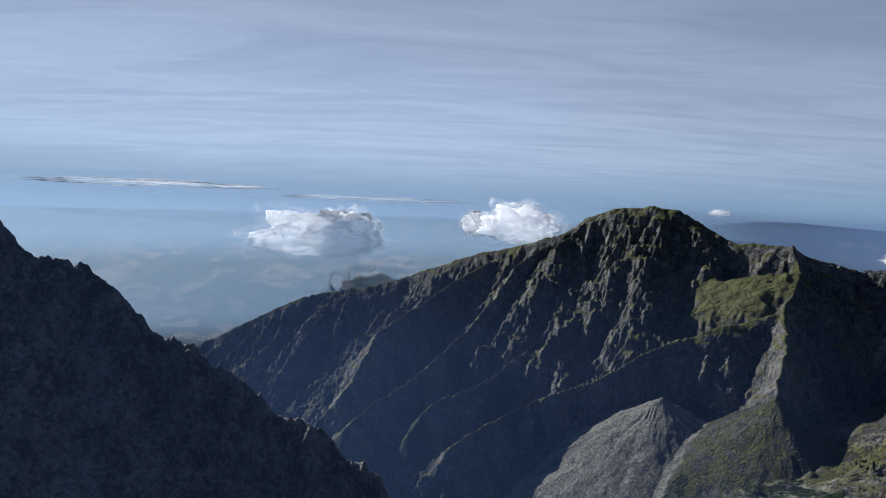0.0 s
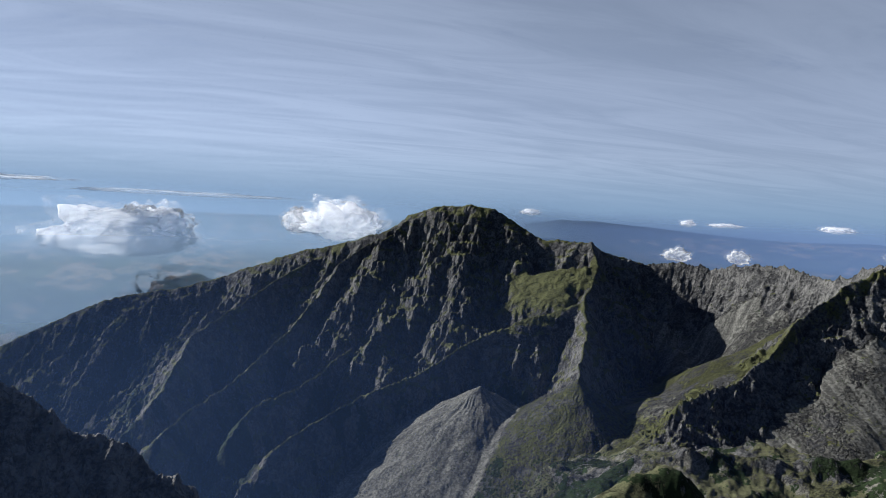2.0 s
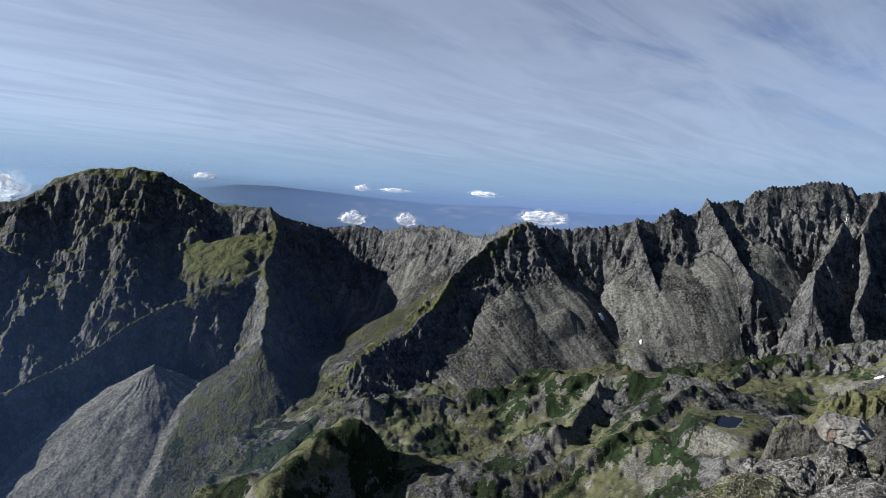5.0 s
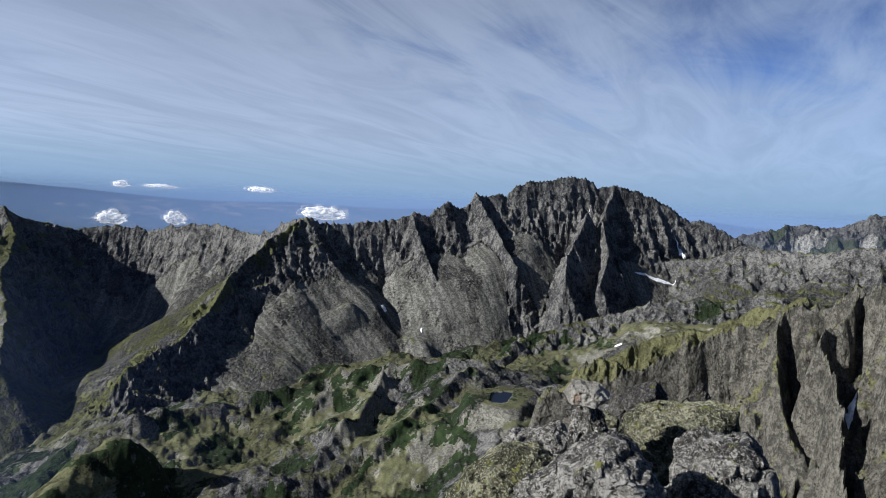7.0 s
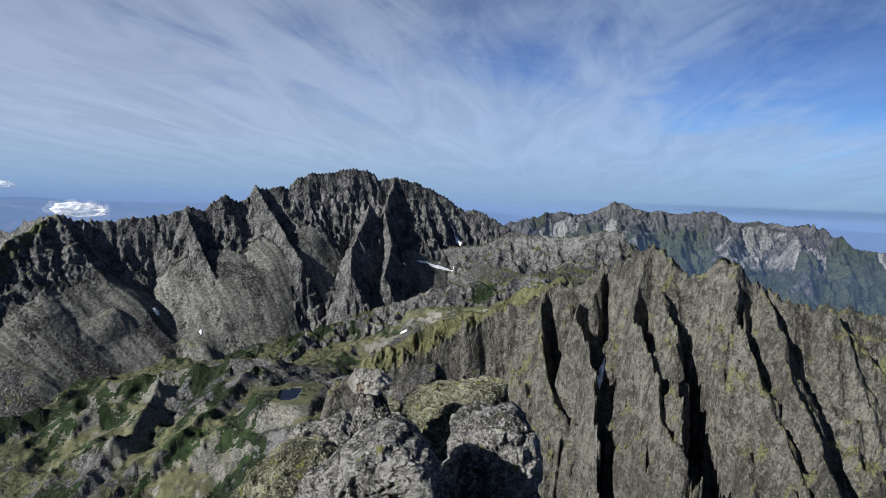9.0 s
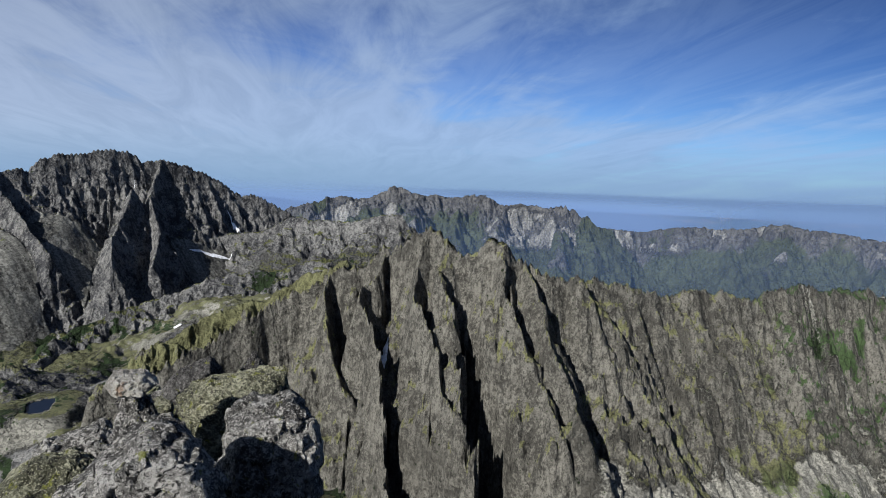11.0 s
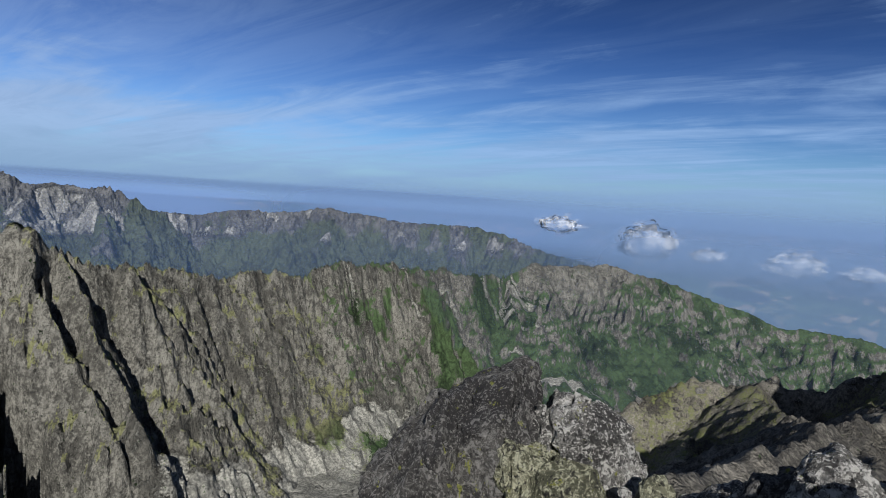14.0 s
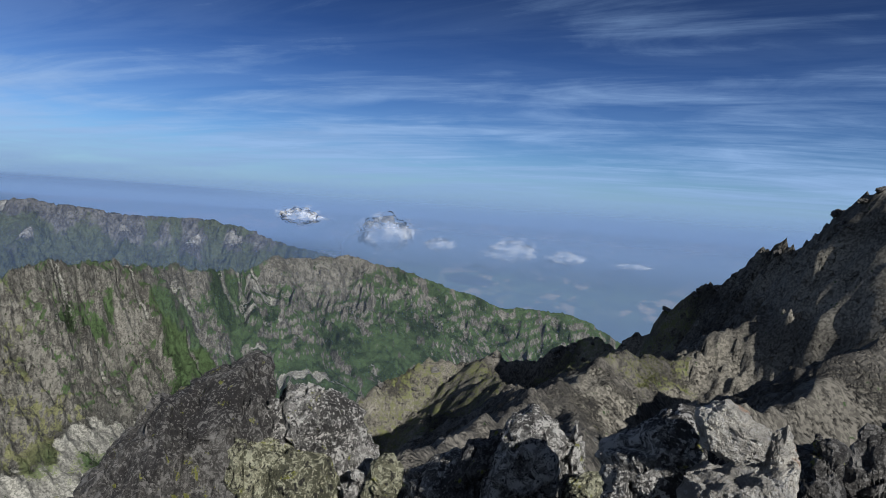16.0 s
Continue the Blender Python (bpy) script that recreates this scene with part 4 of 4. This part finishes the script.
def block_mesh(name, seed, size=(1, 1, 1), cuts=4, points=17, wear=0.02, chips=1.0, corners=None):
    """An angular block about one unit across: split faces, worn edges, rough skin."""
    rng = random.Random(seed)
    bm = bmesh.new()
    for c in corners or ():
        bm.verts.new(c)
    for k in range(0 if corners else points):
        v = Vector((rng.uniform(-1, 1), rng.uniform(-1, 1), rng.uniform(-1, 1)))
        m = max(abs(c) for c in v)
        v = v / m * rng.uniform(0.88, 1.0) * 0.5
        bm.verts.new(v)
    hull = bmesh.ops.convex_hull(bm, input=bm.verts[:])
    bmesh.ops.delete(bm, geom=[g for g in set(hull["geom_interior"] + hull["geom_unused"]) if isinstance(g, bmesh.types.BMVert)], context="VERTS")
    bmesh.ops.dissolve_limit(bm, angle_limit=radians(14), verts=bm.verts[:], edges=bm.edges[:])
    bmesh.ops.bevel(bm, geom=bm.edges[:], offset=wear, segments=2, profile=0.6, affect="EDGES", clamp_overlap=True)
    bmesh.ops.triangulate(bm, faces=bm.faces[:])
    for k in range(cuts):
        long = [e for e in bm.edges if e.calc_length() > 0.55 * 0.6 ** k]
        if long:
            bmesh.ops.subdivide_edges(bm, edges=long, cuts=1)
            bmesh.ops.triangulate(bm, faces=bm.faces[:])
    lo = [min(v.co[i] for v in bm.verts) for i in range(3)]
    hi = [max(v.co[i] for v in bm.verts) for i in range(3)]
    for v in bm.verts:
        v.co = Vector([((v.co[i] - lo[i]) / (hi[i] - lo[i]) - 0.5) * size[i] for i in range(3)])
    bm.normal_update()
    off = Vector((seed * 3.1, seed * 1.7, 0))
    k = min(0.85, (size[0] * size[1] * size[2]) ** (1 / 3))
    for v in bm.verts:
        c = v.co / k
        n = noise.fractal(c * 2.2 + off, 0.9, 2.1, 3) * 0.04 + noise.fractal(c * 7 + off, 0.6, 2.1, 5) * 0.034
        near, cells = noise.voronoi(Vector((c.x * 1.6, c.y * 1.6, c.z * 2.3)) + off * 2)
        chip = cells[0]
        n += 0.16 * chips * (math.sin(chip.x * 91.7 + chip.y * 47.3 + chip.z * 23.1) * 0.5)
        n -= 0.11 * chips * max(0.0, 1 - (near[1] - near[0]) / 0.08)
        v.co += v.normal * n * k
    me = bpy.data.meshes.new(name)
    bm.to_mesh(me)
    bm.free()
    me.polygons.foreach_set("use_smooth", np.ones(len(me.polygons), bool))
    me.set_sharp_from_angle(angle=radians(38))
    return me


def shaped_boulder(label, place, turn, outline, deep, material, seed, group="", name="boulder", perched=False):
    """A worn block. outline: the corners (x, z) of its middle section about place; it tapers unevenly to the front and the back. Its foot reaches into the ground, unless it lies perched on another."""
    rng = random.Random(seed)
    x, y, z = place
    foot = float(summit_height(np.array([[x]]), np.array([[y]]))[0][0, 0]) - 0.2 - z
    outline = list(outline)
    low = min(c[1] for c in outline)
    if not perched and low > foot:
        xs = [c[0] for c in outline]
        outline += [(0.9 * min(xs), foot), (0.9 * max(xs), foot)]
    mx, mz = sum(c[0] for c in outline) / len(outline), sum(c[1] for c in outline) / len(outline)
    corners = []
    for side, keep in ((-0.5, 0.72), (-0.18, 1.0), (0.25, 0.96), (0.5, 0.66)):
        for cx, cz in outline:
            k = keep * rng.uniform(0.93, 1.03)
            corners.append(((mx + (cx - mx) * k), side * deep * rng.uniform(0.85, 1.1), mz + (cz - mz) * k))
    lo, hi = [min(c[i] for c in corners) for i in range(3)], [max(c[i] for c in corners) for i in range(3)]
    span = [hi[i] - lo[i] for i in range(3)]
    unit = [tuple((c[i] - lo[i]) / span[i] - 0.5 for i in range(3)) for c in corners]
    me = block_mesh(name, seed, span, cuts=6, chips=0.2 if material is PALE_STONE else 0.75, corners=unit, wear=0.012)
    me.materials.append(material)
    ob = new(name, me)
    m = pose(x, y, z, 0, 0, turn)
    ob.matrix_world = m @ Matrix.Translation([(lo[i] + hi[i]) / 2 for i in range(3)])
    return tagged(ob, label, "boulder", group)


# the split outcrop beside the summit, the cairn and the crest of blocks below
shaped_boulder("dark cracked granite boulder with black and white lichen", (4.98, -6.68, -2.62), -143, [(-0.74, 0.17), (-0.41, 0.47), (-0.07, 0.6), (0.25, 0.66), (0.4, 0.55), (0.47, 0.25), (0.39, -0.23), (0.21, -0.51), (-0.03, -0.91), (-0.47, -1.04)], 1.8, DARK_STONE, 3)
shaped_boulder("long dark granite block sloping from the cracked boulder", (5.47, -5.87, -2.91), -136, [(-0.7, -0.53), (-0.37, 0.06), (-0.08, 0.39), (0.17, 0.56), (0.42, 0.19), (0.55, -0.68)], 1.6, DARK_STONE, 4)
shaped_boulder("small grey granite block in the crack of the outcrop", (4.34, -6.53, -2.64), -146, [(-0.15, 0.14), (0.05, 0.37), (0.16, 0.07), (0.13, -0.13), (0.03, -0.29), (-0.23, -0.16)], 0.5, GREY_STONE, 15)
shaped_boulder("rounded grey granite block split from the dark boulder", (3.89, -7.16, -2.71), -151, [(-0.62, 0.52), (-0.32, 0.56), (0.05, 0.42), (0.33, 0.22), (0.51, -0.12), (0.54, -0.4), (0.42, -0.55), (0.1, -0.34), (-0.44, -0.25), (-0.56, -0.08)], 1.2, GREY_STONE, 65)
shaped_boulder("mossy grey granite block at the foot of the outcrop", (3.92, -6.44, -3.06), -148, [(-0.6, -0.36), (-0.47, -0.01), (-0.22, 0.29), (0.02, 0.32), (0.37, 0.19), (0.46, -0.05), (0.43, -0.38)], 1.0, GREEN_STONE, 8)
shaped_boulder("small wedge of greenish stone jammed in the crack", (4.24, -6.11, -2.72), -145, [(-0.23, 0.13), (-0.01, 0.16), (0.28, 0.03), (0.27, -0.06), (-0.11, -0.21), (-0.2, -0.05)], 0.45, GREEN_STONE, 9)
shaped_boulder("small stone covered in yellow lichen", (2.93, -6.63, -2.98), -156, [(-0.23, -0.27), (-0.13, 0.14), (0.04, 0.26), (0.17, 0.13), (0.14, -0.25)], 0.4, GREEN_STONE, 14)
shaped_boulder("small grey stone beside the outcrop", (3.27, -6.58, -3.13), -153, [(-0.15, -0.18), (-0.1, 0.07), (0.02, 0.2), (0.13, 0.08), (0.1, -0.18)], 0.35, GREY_STONE, 13)
shaped_boulder("tilted grey granite slab leaning on its neighbour", (2.26, -6.68, -2.8), -161, [(-0.47, -0.35), (-0.4, -0.04), (0.05, 0.28), (0.42, 0.45), (0.35, 0.15), (0.08, -0.18), (-0.03, -0.31)], 0.7, GREY_STONE, 22)
shaped_boulder("dark granite slab behind a tilted one", (1.84, -6.6, -2.57), -165, [(-0.42, -0.28), (-0.16, 0.19), (0.17, 0.33), (0.24, 0.15), (0.17, -0.39)], 0.7, DARK_STONE, 23)
shaped_boulder("upright granite boulder with white and yellow lichen", (1.35, -6.4, -2.31), -169, [(-0.36, -0.53), (-0.41, -0.26), (-0.3, 0.09), (-0.19, 0.36), (0.02, 0.46), (0.18, 0.38), (0.31, 0.17), (0.37, -0.26), (0.39, -0.42)], 0.8, GREY_STONE, 21)
shaped_boulder("narrow upright grey stone", (0.96, -6.72, -2.39), -173, [(-0.05, -0.44), (-0.17, 0.06), (-0.05, 0.27), (-0.0, 0.41), (0.08, 0.1), (0.19, -0.4)], 0.35, GREY_STONE, 24)
shaped_boulder("small mossy stone between larger boulders", (0.8, -6.29, -2.47), -174, [(-0.15, -0.17), (-0.14, 0.05), (-0.02, 0.13), (0.14, 0.1), (0.18, -0.11)], 0.3, GREEN_STONE, 25)
shaped_boulder("broad grey boulder that carries the cairn", (0.15, -4.88, -1.53), -180, [(-0.36, -0.43), (-0.37, -0.07), (-0.23, 0.09), (-0.06, 0.18), (0.11, 0.26), (0.22, 0.2), (0.34, 0.03), (0.34, -0.27)], 0.75, GREY_STONE, 31)
shaped_boulder("pale boulder with rusty lichen under the cairn", (-0.35, -4.45, -1.41), 173, [(-0.36, -0.08), (-0.26, 0.02), (0.02, 0.06), (0.14, 0.15), (0.23, 0.16), (0.2, 0.03), (0.13, -0.12), (-0.1, -0.22)], 0.46, PALE_STONE, 32)
shaped_boulder("rusty orange stone behind the cairn", (-0.5, -4.53, -1.25), 172, [(-0.1, -0.07), (-0.07, 0.06), (0.02, 0.14), (0.1, -0.0), (0.05, -0.13)], 0.3, PALE_STONE, 36)
shaped_boulder("rough dark rocks beside the cairn", (-0.9, -5.63, -1.69), 169, [(-0.19, -0.31), (-0.16, 0.04), (-0.0, 0.23), (0.14, 0.22), (0.21, -0.19)], 0.8, DARK_STONE, 33)
shaped_boulder("jagged dark rock beyond the cairn", (-1.38, -6.14, -1.71), 165, [(-0.18, -0.39), (-0.19, 0.07), (-0.06, 0.26), (0.15, 0.29), (0.27, -0.24)], 0.9, DARK_STONE, 37)
shaped_boulder("big grey block speckled with white lichen", (8.1, 2.01, -3.32), -76, [(-1.1, -0.61), (-0.8, -0.11), (-0.42, 0.21), (0.06, 0.5), (0.49, 0.43), (0.82, 0.02), (0.95, -0.44)], 1.4, GREY_STONE, 43, "crest blocks")
shaped_boulder("brown granite block on the crest", (11.95, 3.11, -4.1), -76, [(-0.37, -0.16), (-0.2, 0.39), (0.0, 0.55), (0.28, 0.32), (0.4, -0.05), (0.16, -0.5), (-0.27, -0.53)], 0.9, GREY_STONE, 42, "crest blocks")
shaped_boulder("broad flat-topped granite block above a dark gap", (10.31, 0.72, -3.79), -86, [(-0.71, 0.29), (-0.34, 0.49), (0.24, 0.57), (0.59, 0.35), (0.68, -0.11), (0.74, -0.67), (-0.43, -0.86), (-0.76, -0.06)], 1.5, GREY_STONE, 44, "crest blocks")
shaped_boulder("greenish granite block on the crest", (14.23, 1.82, -4.4), -83, [(-1.19, -0.14), (-0.49, 0.31), (0.46, 0.47), (0.99, 0.34), (1.13, -0.07), (0.04, -0.44), (-0.93, -0.48)], 1.5, GREEN_STONE, 46, "crest blocks")
shaped_boulder("low mossy ledge of granite", (10.08, 4.0, -4.52), -68, [(-1.0, -0.6), (-0.56, 0.03), (-0.02, 0.47), (0.53, 0.6), (0.83, 0.34), (0.19, -0.25), (0.02, -0.59)], 1.3, GREEN_STONE, 48, "crest blocks")
shaped_boulder("grey granite block on the crest", (12.61, 4.39, -4.87), -71, [(-0.82, -0.29), (-0.38, 0.2), (0.41, 0.47), (0.71, 0.24), (0.44, -0.18), (-0.36, -0.45)], 1.3, GREY_STONE, 49, "crest blocks")
shaped_boulder("dark granite block behind the pale stone", (18.03, 3.39, -5.17), -80, [(-0.77, -0.35), (-0.41, 0.17), (0.43, 0.55), (0.74, 0.02), (0.01, -0.39)], 1.4, DARK_STONE, 47, "crest blocks")
shaped_boulder("pointed dark stone on the crest", (19.23, 2.06, -5.18), -84, [(-0.42, -0.39), (-0.13, 0.18), (0.11, 0.42), (0.44, -0.21)], 0.9, DARK_STONE, 45, "crest blocks")
shaped_boulder("pale weathered stone on the tip of the crest", (11.53, 3.12, -3.35), -75, [(-0.37, 0.01), (-0.26, 0.19), (0.22, 0.17), (0.45, 0.01), (0.22, -0.2), (-0.27, -0.18)], 0.7, PALE_STONE, 41, "crest blocks", perched=True)
shaped_boulder("pale grey cairn stone lying on a boulder", (-0.22, -4.33, -1.16), 175, [(-0.2, 0.11), (-0.12, 0.16), (0.09, 0.08), (0.19, 0.04), (0.17, -0.11), (0.03, -0.17), (-0.16, -0.1)], 0.3, PALE_STONE, 34, "cairn", "cairn_stone", True)
shaped_boulder("small flat pale stone on top of the cairn", (-0.2, -4.31, -1.04), 175, [(-0.1, 0.03), (-0.04, 0.07), (0.1, -0.0), (0.09, -0.05), (-0.05, -0.05)], 0.2, PALE_STONE, 35, "cairn", "cairn_stone", True)


def rubble():
    """Loose stones over the summit ridge."""
    rng = random.Random(5)
    kinds = []
    for k in range(8):
        me = block_mesh("stone", 200 + k, cuts=3, wear=0.04)
        me.materials.append((DARK_STONE, GREY_STONE, GREEN_STONE, GREY_STONE)[k % 4])
        kinds.append(me)
    places = []
    for k in range(60):
        u = rng.random()
        d = 6 + 30 * u ** 0.8
        places.append((0.965 * d + rng.gauss(0, 1.0), 0.26 * d + rng.gauss(0, 2.4), rng.uniform(0.3, 1.0) * (0.7 + 0.6 * u)))
    for k in range(40):
        places.append((rng.uniform(-3, 8), rng.uniform(-24, -4.5), rng.uniform(0.15, 0.55)))
    for k in range(40):
        d = rng.uniform(5.5, 16)
        places.append((d * 0.93 + rng.gauss(0, 0.6), d * 0.37 + rng.gauss(0, 1.6), rng.uniform(0.2, 0.6)))
    for k in range(45):
        (x0, y0, z0), (x1, y1, z1) = rng.choice(list(zip(RIGHT[1:14], RIGHT[2:15])))
        f, w = rng.random(), rng.uniform(0.7, 1.8)
        places.append((x0 + f * (x1 - x0) + rng.gauss(0, 1.2), y0 + f * (y1 - y0) + rng.gauss(0, 1.2) + 0.5, w))
    for k in range(110):   # the broken crest
        d, a = rng.uniform(6.5, 19), radians(rng.uniform(64, 87))
        places.append((d * math.sin(a), d * math.cos(a), rng.uniform(0.25, 0.95)))
    xs, ys = np.array([[p[0] for p in places]]), np.array([[p[1] for p in places]])
    zs = summit_height(xs, ys)[0][0]
    for (x, y, w), z in zip(places, zs):
        ob = new("stone", rng.choice(kinds if math.hypot(x, y) < 50 else [kinds[0], kinds[4]]))
        ob.matrix_world = pose(x, y, z + 0.12 * w, rng.uniform(-20, 20), rng.uniform(-20, 20), rng.uniform(0, 360))
        ob.scale = (w, w * rng.uniform(0.7, 1.2), w * rng.uniform(0.5, 0.9))
        tagged(ob, "loose angular granite stone with lichen", "stone", "summit rubble")


rubble()

# ---- tarn ----
def tarn():
    bm = bmesh.new()
    ring = [bm.verts.new((34 * math.cos(a), 27 * math.sin(a), 0)) for a in np.linspace(0, 2 * math.pi, 40, endpoint=False)]
    bm.faces.new(ring)
    me = bpy.data.meshes.new("tarn")
    bm.to_mesh(me)
    bm.free()
    mat = bpy.data.materials.new("tarn_water")
    mat.use_nodes = True
    t = mat.node_tree
    b = t.nodes["Principled BSDF"]
    b.inputs["Base Color"].default_value, b.inputs["Roughness"].default_value = (0.006, 0.012, 0.028, 1), 0.35
    b.inputs["Specular IOR Level"].default_value = 0.12
    p = node(t, "ShaderNodeTexCoord").outputs["Object"]
    t.links.new(node(t, "ShaderNodeBump", {"Height": grain(t, p, 0.8, 3), "Strength": 0.05}).outputs[0], b.inputs["Normal"])
    me.materials.append(mat)
    ob = new("water", me)
    ob.location = TARN
    return tagged(ob, "small dark blue mountain tarn", "lake", kind="structure")


tarn()


# ---- old snow in gullies and hollows ----
def surface(X, Y):
    Z = base_height(X, Y)
    for height in RELIEF:
        Z = np.maximum(Z, height(X, Y)[0])
    return Z


def snow_material():
    mat = bpy.data.materials.new("old_snow")
    mat.use_nodes = True
    t = mat.node_tree
    b = t.nodes["Principled BSDF"]
    p = node(t, "ShaderNodeTexCoord").outputs["Object"]
    n = grain(t, p, 0.25, 5, 0.6)
    t.links.new(blend(t, ramp(t, n, 0.35, 0.65), (0.55, 0.55, 0.56), (0.82, 0.84, 0.88)), b.inputs["Base Color"])
    b.inputs["Roughness"].default_value = 0.6
    t.links.new(node(t, "ShaderNodeBump", {"Height": n, "Strength": 0.5, "Distance": 1.0}).outputs[0], b.inputs["Normal"])
    return mat


SNOW = snow_material()


def snow(line, width, seed):
    """A ragged strip of snow along a line of the plan, a metre thick, thin at its rim."""
    line = np.array(line, float)
    u, v = np.meshgrid(np.linspace(0, 1, 30), np.linspace(-1, 1, 9), indexing="ij")
    k = np.linspace(0, 1, len(line))
    cx, cy = np.interp(u, k, line[:, 0]), np.interp(u, k, line[:, 1])
    dx, dy = line[-1] - line[0]
    n = math.hypot(dx, dy)
    half = width / 2 * np.sin(np.pi * np.clip(u, 0.02, 0.98)) ** 0.6 * (1 + 0.5 * fractal(u * 100, v * 0 + seed * 31, 20, 3, seed))
    X, Y = cx - dy / n * v * half, cy + dx / n * v * half
    Z = surface(X, Y) + 1.6 - 2.2 * np.abs(v) ** 3
    ob = land("snow_patch", X, Y, Z, (0 * X,), SNOW)
    return tagged(ob, "dirty old snow lying in a rocky hollow", "snow patch", "snow patches")


snow([(1450, 292), (1468, 268), (1490, 235), (1502, 214)], 10, 1)
snow([(1023, 662), (1013, 650)], 11, 2)
snow([(1090, 232), (1098, 245)], 10, 3)
snow([(632, -58), (618, -53), (604, -50)], 5, 4)
snow([(1016, 572), (1028, 580)], 7, 6)
snow([(1495, 413), (1438, 415)], 6, 7)
snow([(1630, 243), (1613, 197)], 8, 8)

# ---- clouds ----
def cloud_material(name, diffuse):
    mat = bpy.data.materials.new(name)
    mat.use_nodes = True
    t = mat.node_tree
    t.nodes.clear()
    p = node(t, "ShaderNodeTexCoord").outputs["Object"]
    dens = node(t, "ShaderNodeAttribute", attribute_name="cover").outputs["Fac"]
    n = grain(t, p, 2.4, 5, 0.6)
    a = ramp(t, maths(t, "ADD", dens, maths(t, "MULTIPLY", maths(t, "SUBTRACT", n, 0.5), 1.2)), 0.05, 1.2)
    white = (0.58, 0.58, 0.59, 1)
    body = node(t, "ShaderNodeAddShader", {0: node(t, "ShaderNodeBsdfDiffuse", {"Color": (diffuse, diffuse, diffuse, 1)}).outputs[0],
                                           1: node(t, "ShaderNodeBsdfTranslucent", {"Color": white}).outputs[0]})
    mix = node(t, "ShaderNodeMixShader", {0: a, 1: node(t, "ShaderNodeBsdfTransparent").outputs[0], 2: body.outputs[0]})
    t.links.new(mix.outputs[0], node(t, "ShaderNodeOutputMaterial").inputs[0])
    return mat


CLOUD = cloud_material("cloud", 0.7)
FAR_CLOUD = cloud_material("far_cloud", 0.72)


def cloud(place, wide, high, seed, label="white ragged cumulus cloud", deep=None, thin=1.0):
    """Shells of billows, thin outside and dense inside."""
    bm = bmesh.new()
    bmesh.ops.create_icosphere(bm, subdivisions=5, radius=1.0)
    base = np.array([v.co[:] for v in bm.verts])
    faces = np.array([[v.index for v in f.verts] for f in bm.faces])
    bm.free()
    off = Vector((seed * 7.3, seed * 2.9, seed * 1.1))
    swell = np.array([0.66 + 0.55 * abs(noise.noise(Vector(c) * 1.5 + off)) + 0.30 * abs(noise.noise(Vector(c) * 3.3 + off)) + 0.12 * abs(noise.noise(Vector(c) * 7.5 + off))
                      for c in base])
    shape = base * swell[:, None]
    shape[:, 2] = np.where(shape[:, 2] < 0, shape[:, 2] * 0.55, shape[:, 2])
    co, fc, dens = [], [], []
    for k, (size, d) in enumerate(((1.0, 0.26), (0.80, 0.8))):
        co.append(shape * size)
        fc.append(faces + k * len(base))
        dens.append(np.full(len(base), d * thin))
    co, fc, dens = np.concatenate(co), np.concatenate(fc), np.concatenate(dens)
    me = bpy.data.meshes.new("cloud")
    me.from_pydata(co.tolist(), [], fc.tolist())
    col = np.repeat(dens[:, None], 4, 1).astype(np.float32)
    me.attributes.new("cover", "FLOAT_COLOR", "POINT").data.foreach_set("color", col.ravel())
    me.polygons.foreach_set("use_smooth", np.ones(len(me.polygons), bool))
    me.materials.append(FAR_CLOUD if math.hypot(place[0], place[1]) > 4000 else CLOUD)
    ob = new("cloud", me)
    x, y, z = place
    ob.matrix_world = pose(x, y, z, 0, 0, -math.degrees(math.atan2(x, y)))
    ob.scale = (wide * 0.55, (deep or wide * 0.5) * 0.55, high * 0.6)
    return tagged(ob, label, "cloud", "clouds")


cloud((-520, 2640, -180), 560, 230, 1, "large white cumulus cloud over the lowland", thin=0.8)
cloud((-400, 2660, -160), 330, 240, 9, "towering white part of a cumulus cloud")
cloud((294, 2480, -95), 330, 190, 3, "white cloud rising behind the mountain")
cloud((128, 2595, -95), 120, 130, 4, "small wisp of white cloud", thin=0.7)
for k, (place, w, h) in enumerate([((1324, 1876, -125), 110, 60), ((1470, 1765, -122), 80, 60), ((1728, 1360, -85), 170, 60), ((1674, 3960, -12), 150, 50), ((2517, 3486, -33), 110, 50),
                                   ((2688, 3356, -36), 220, 36), ((3120, 2959, -30), 185, 50), ((1560, -2420, -100), 190, 95), ((1180, -2480, -150), 250, 190), ((741, -2900, -199), 258, 130),
                                   ((527, -3149, -217), 193, 83), ((1056, -2801, -188), 155, 78), ((225, -3182, -225), 200, 36)]):
    cloud(place, w, h, 20 + k, "small white cloud low over the ridges", thin=(0.9 if 2 < k < 7 else 0.6 if k < 7 else 0.42))
cloud((-1900, 4250, 50), 1700, 60, 51, "long thin cloud bank on the horizon", 300, 0.5)
cloud((-500, 4620, 0), 1500, 40, 52, "long thin cloud bank on the horizon", 300, 0.5)
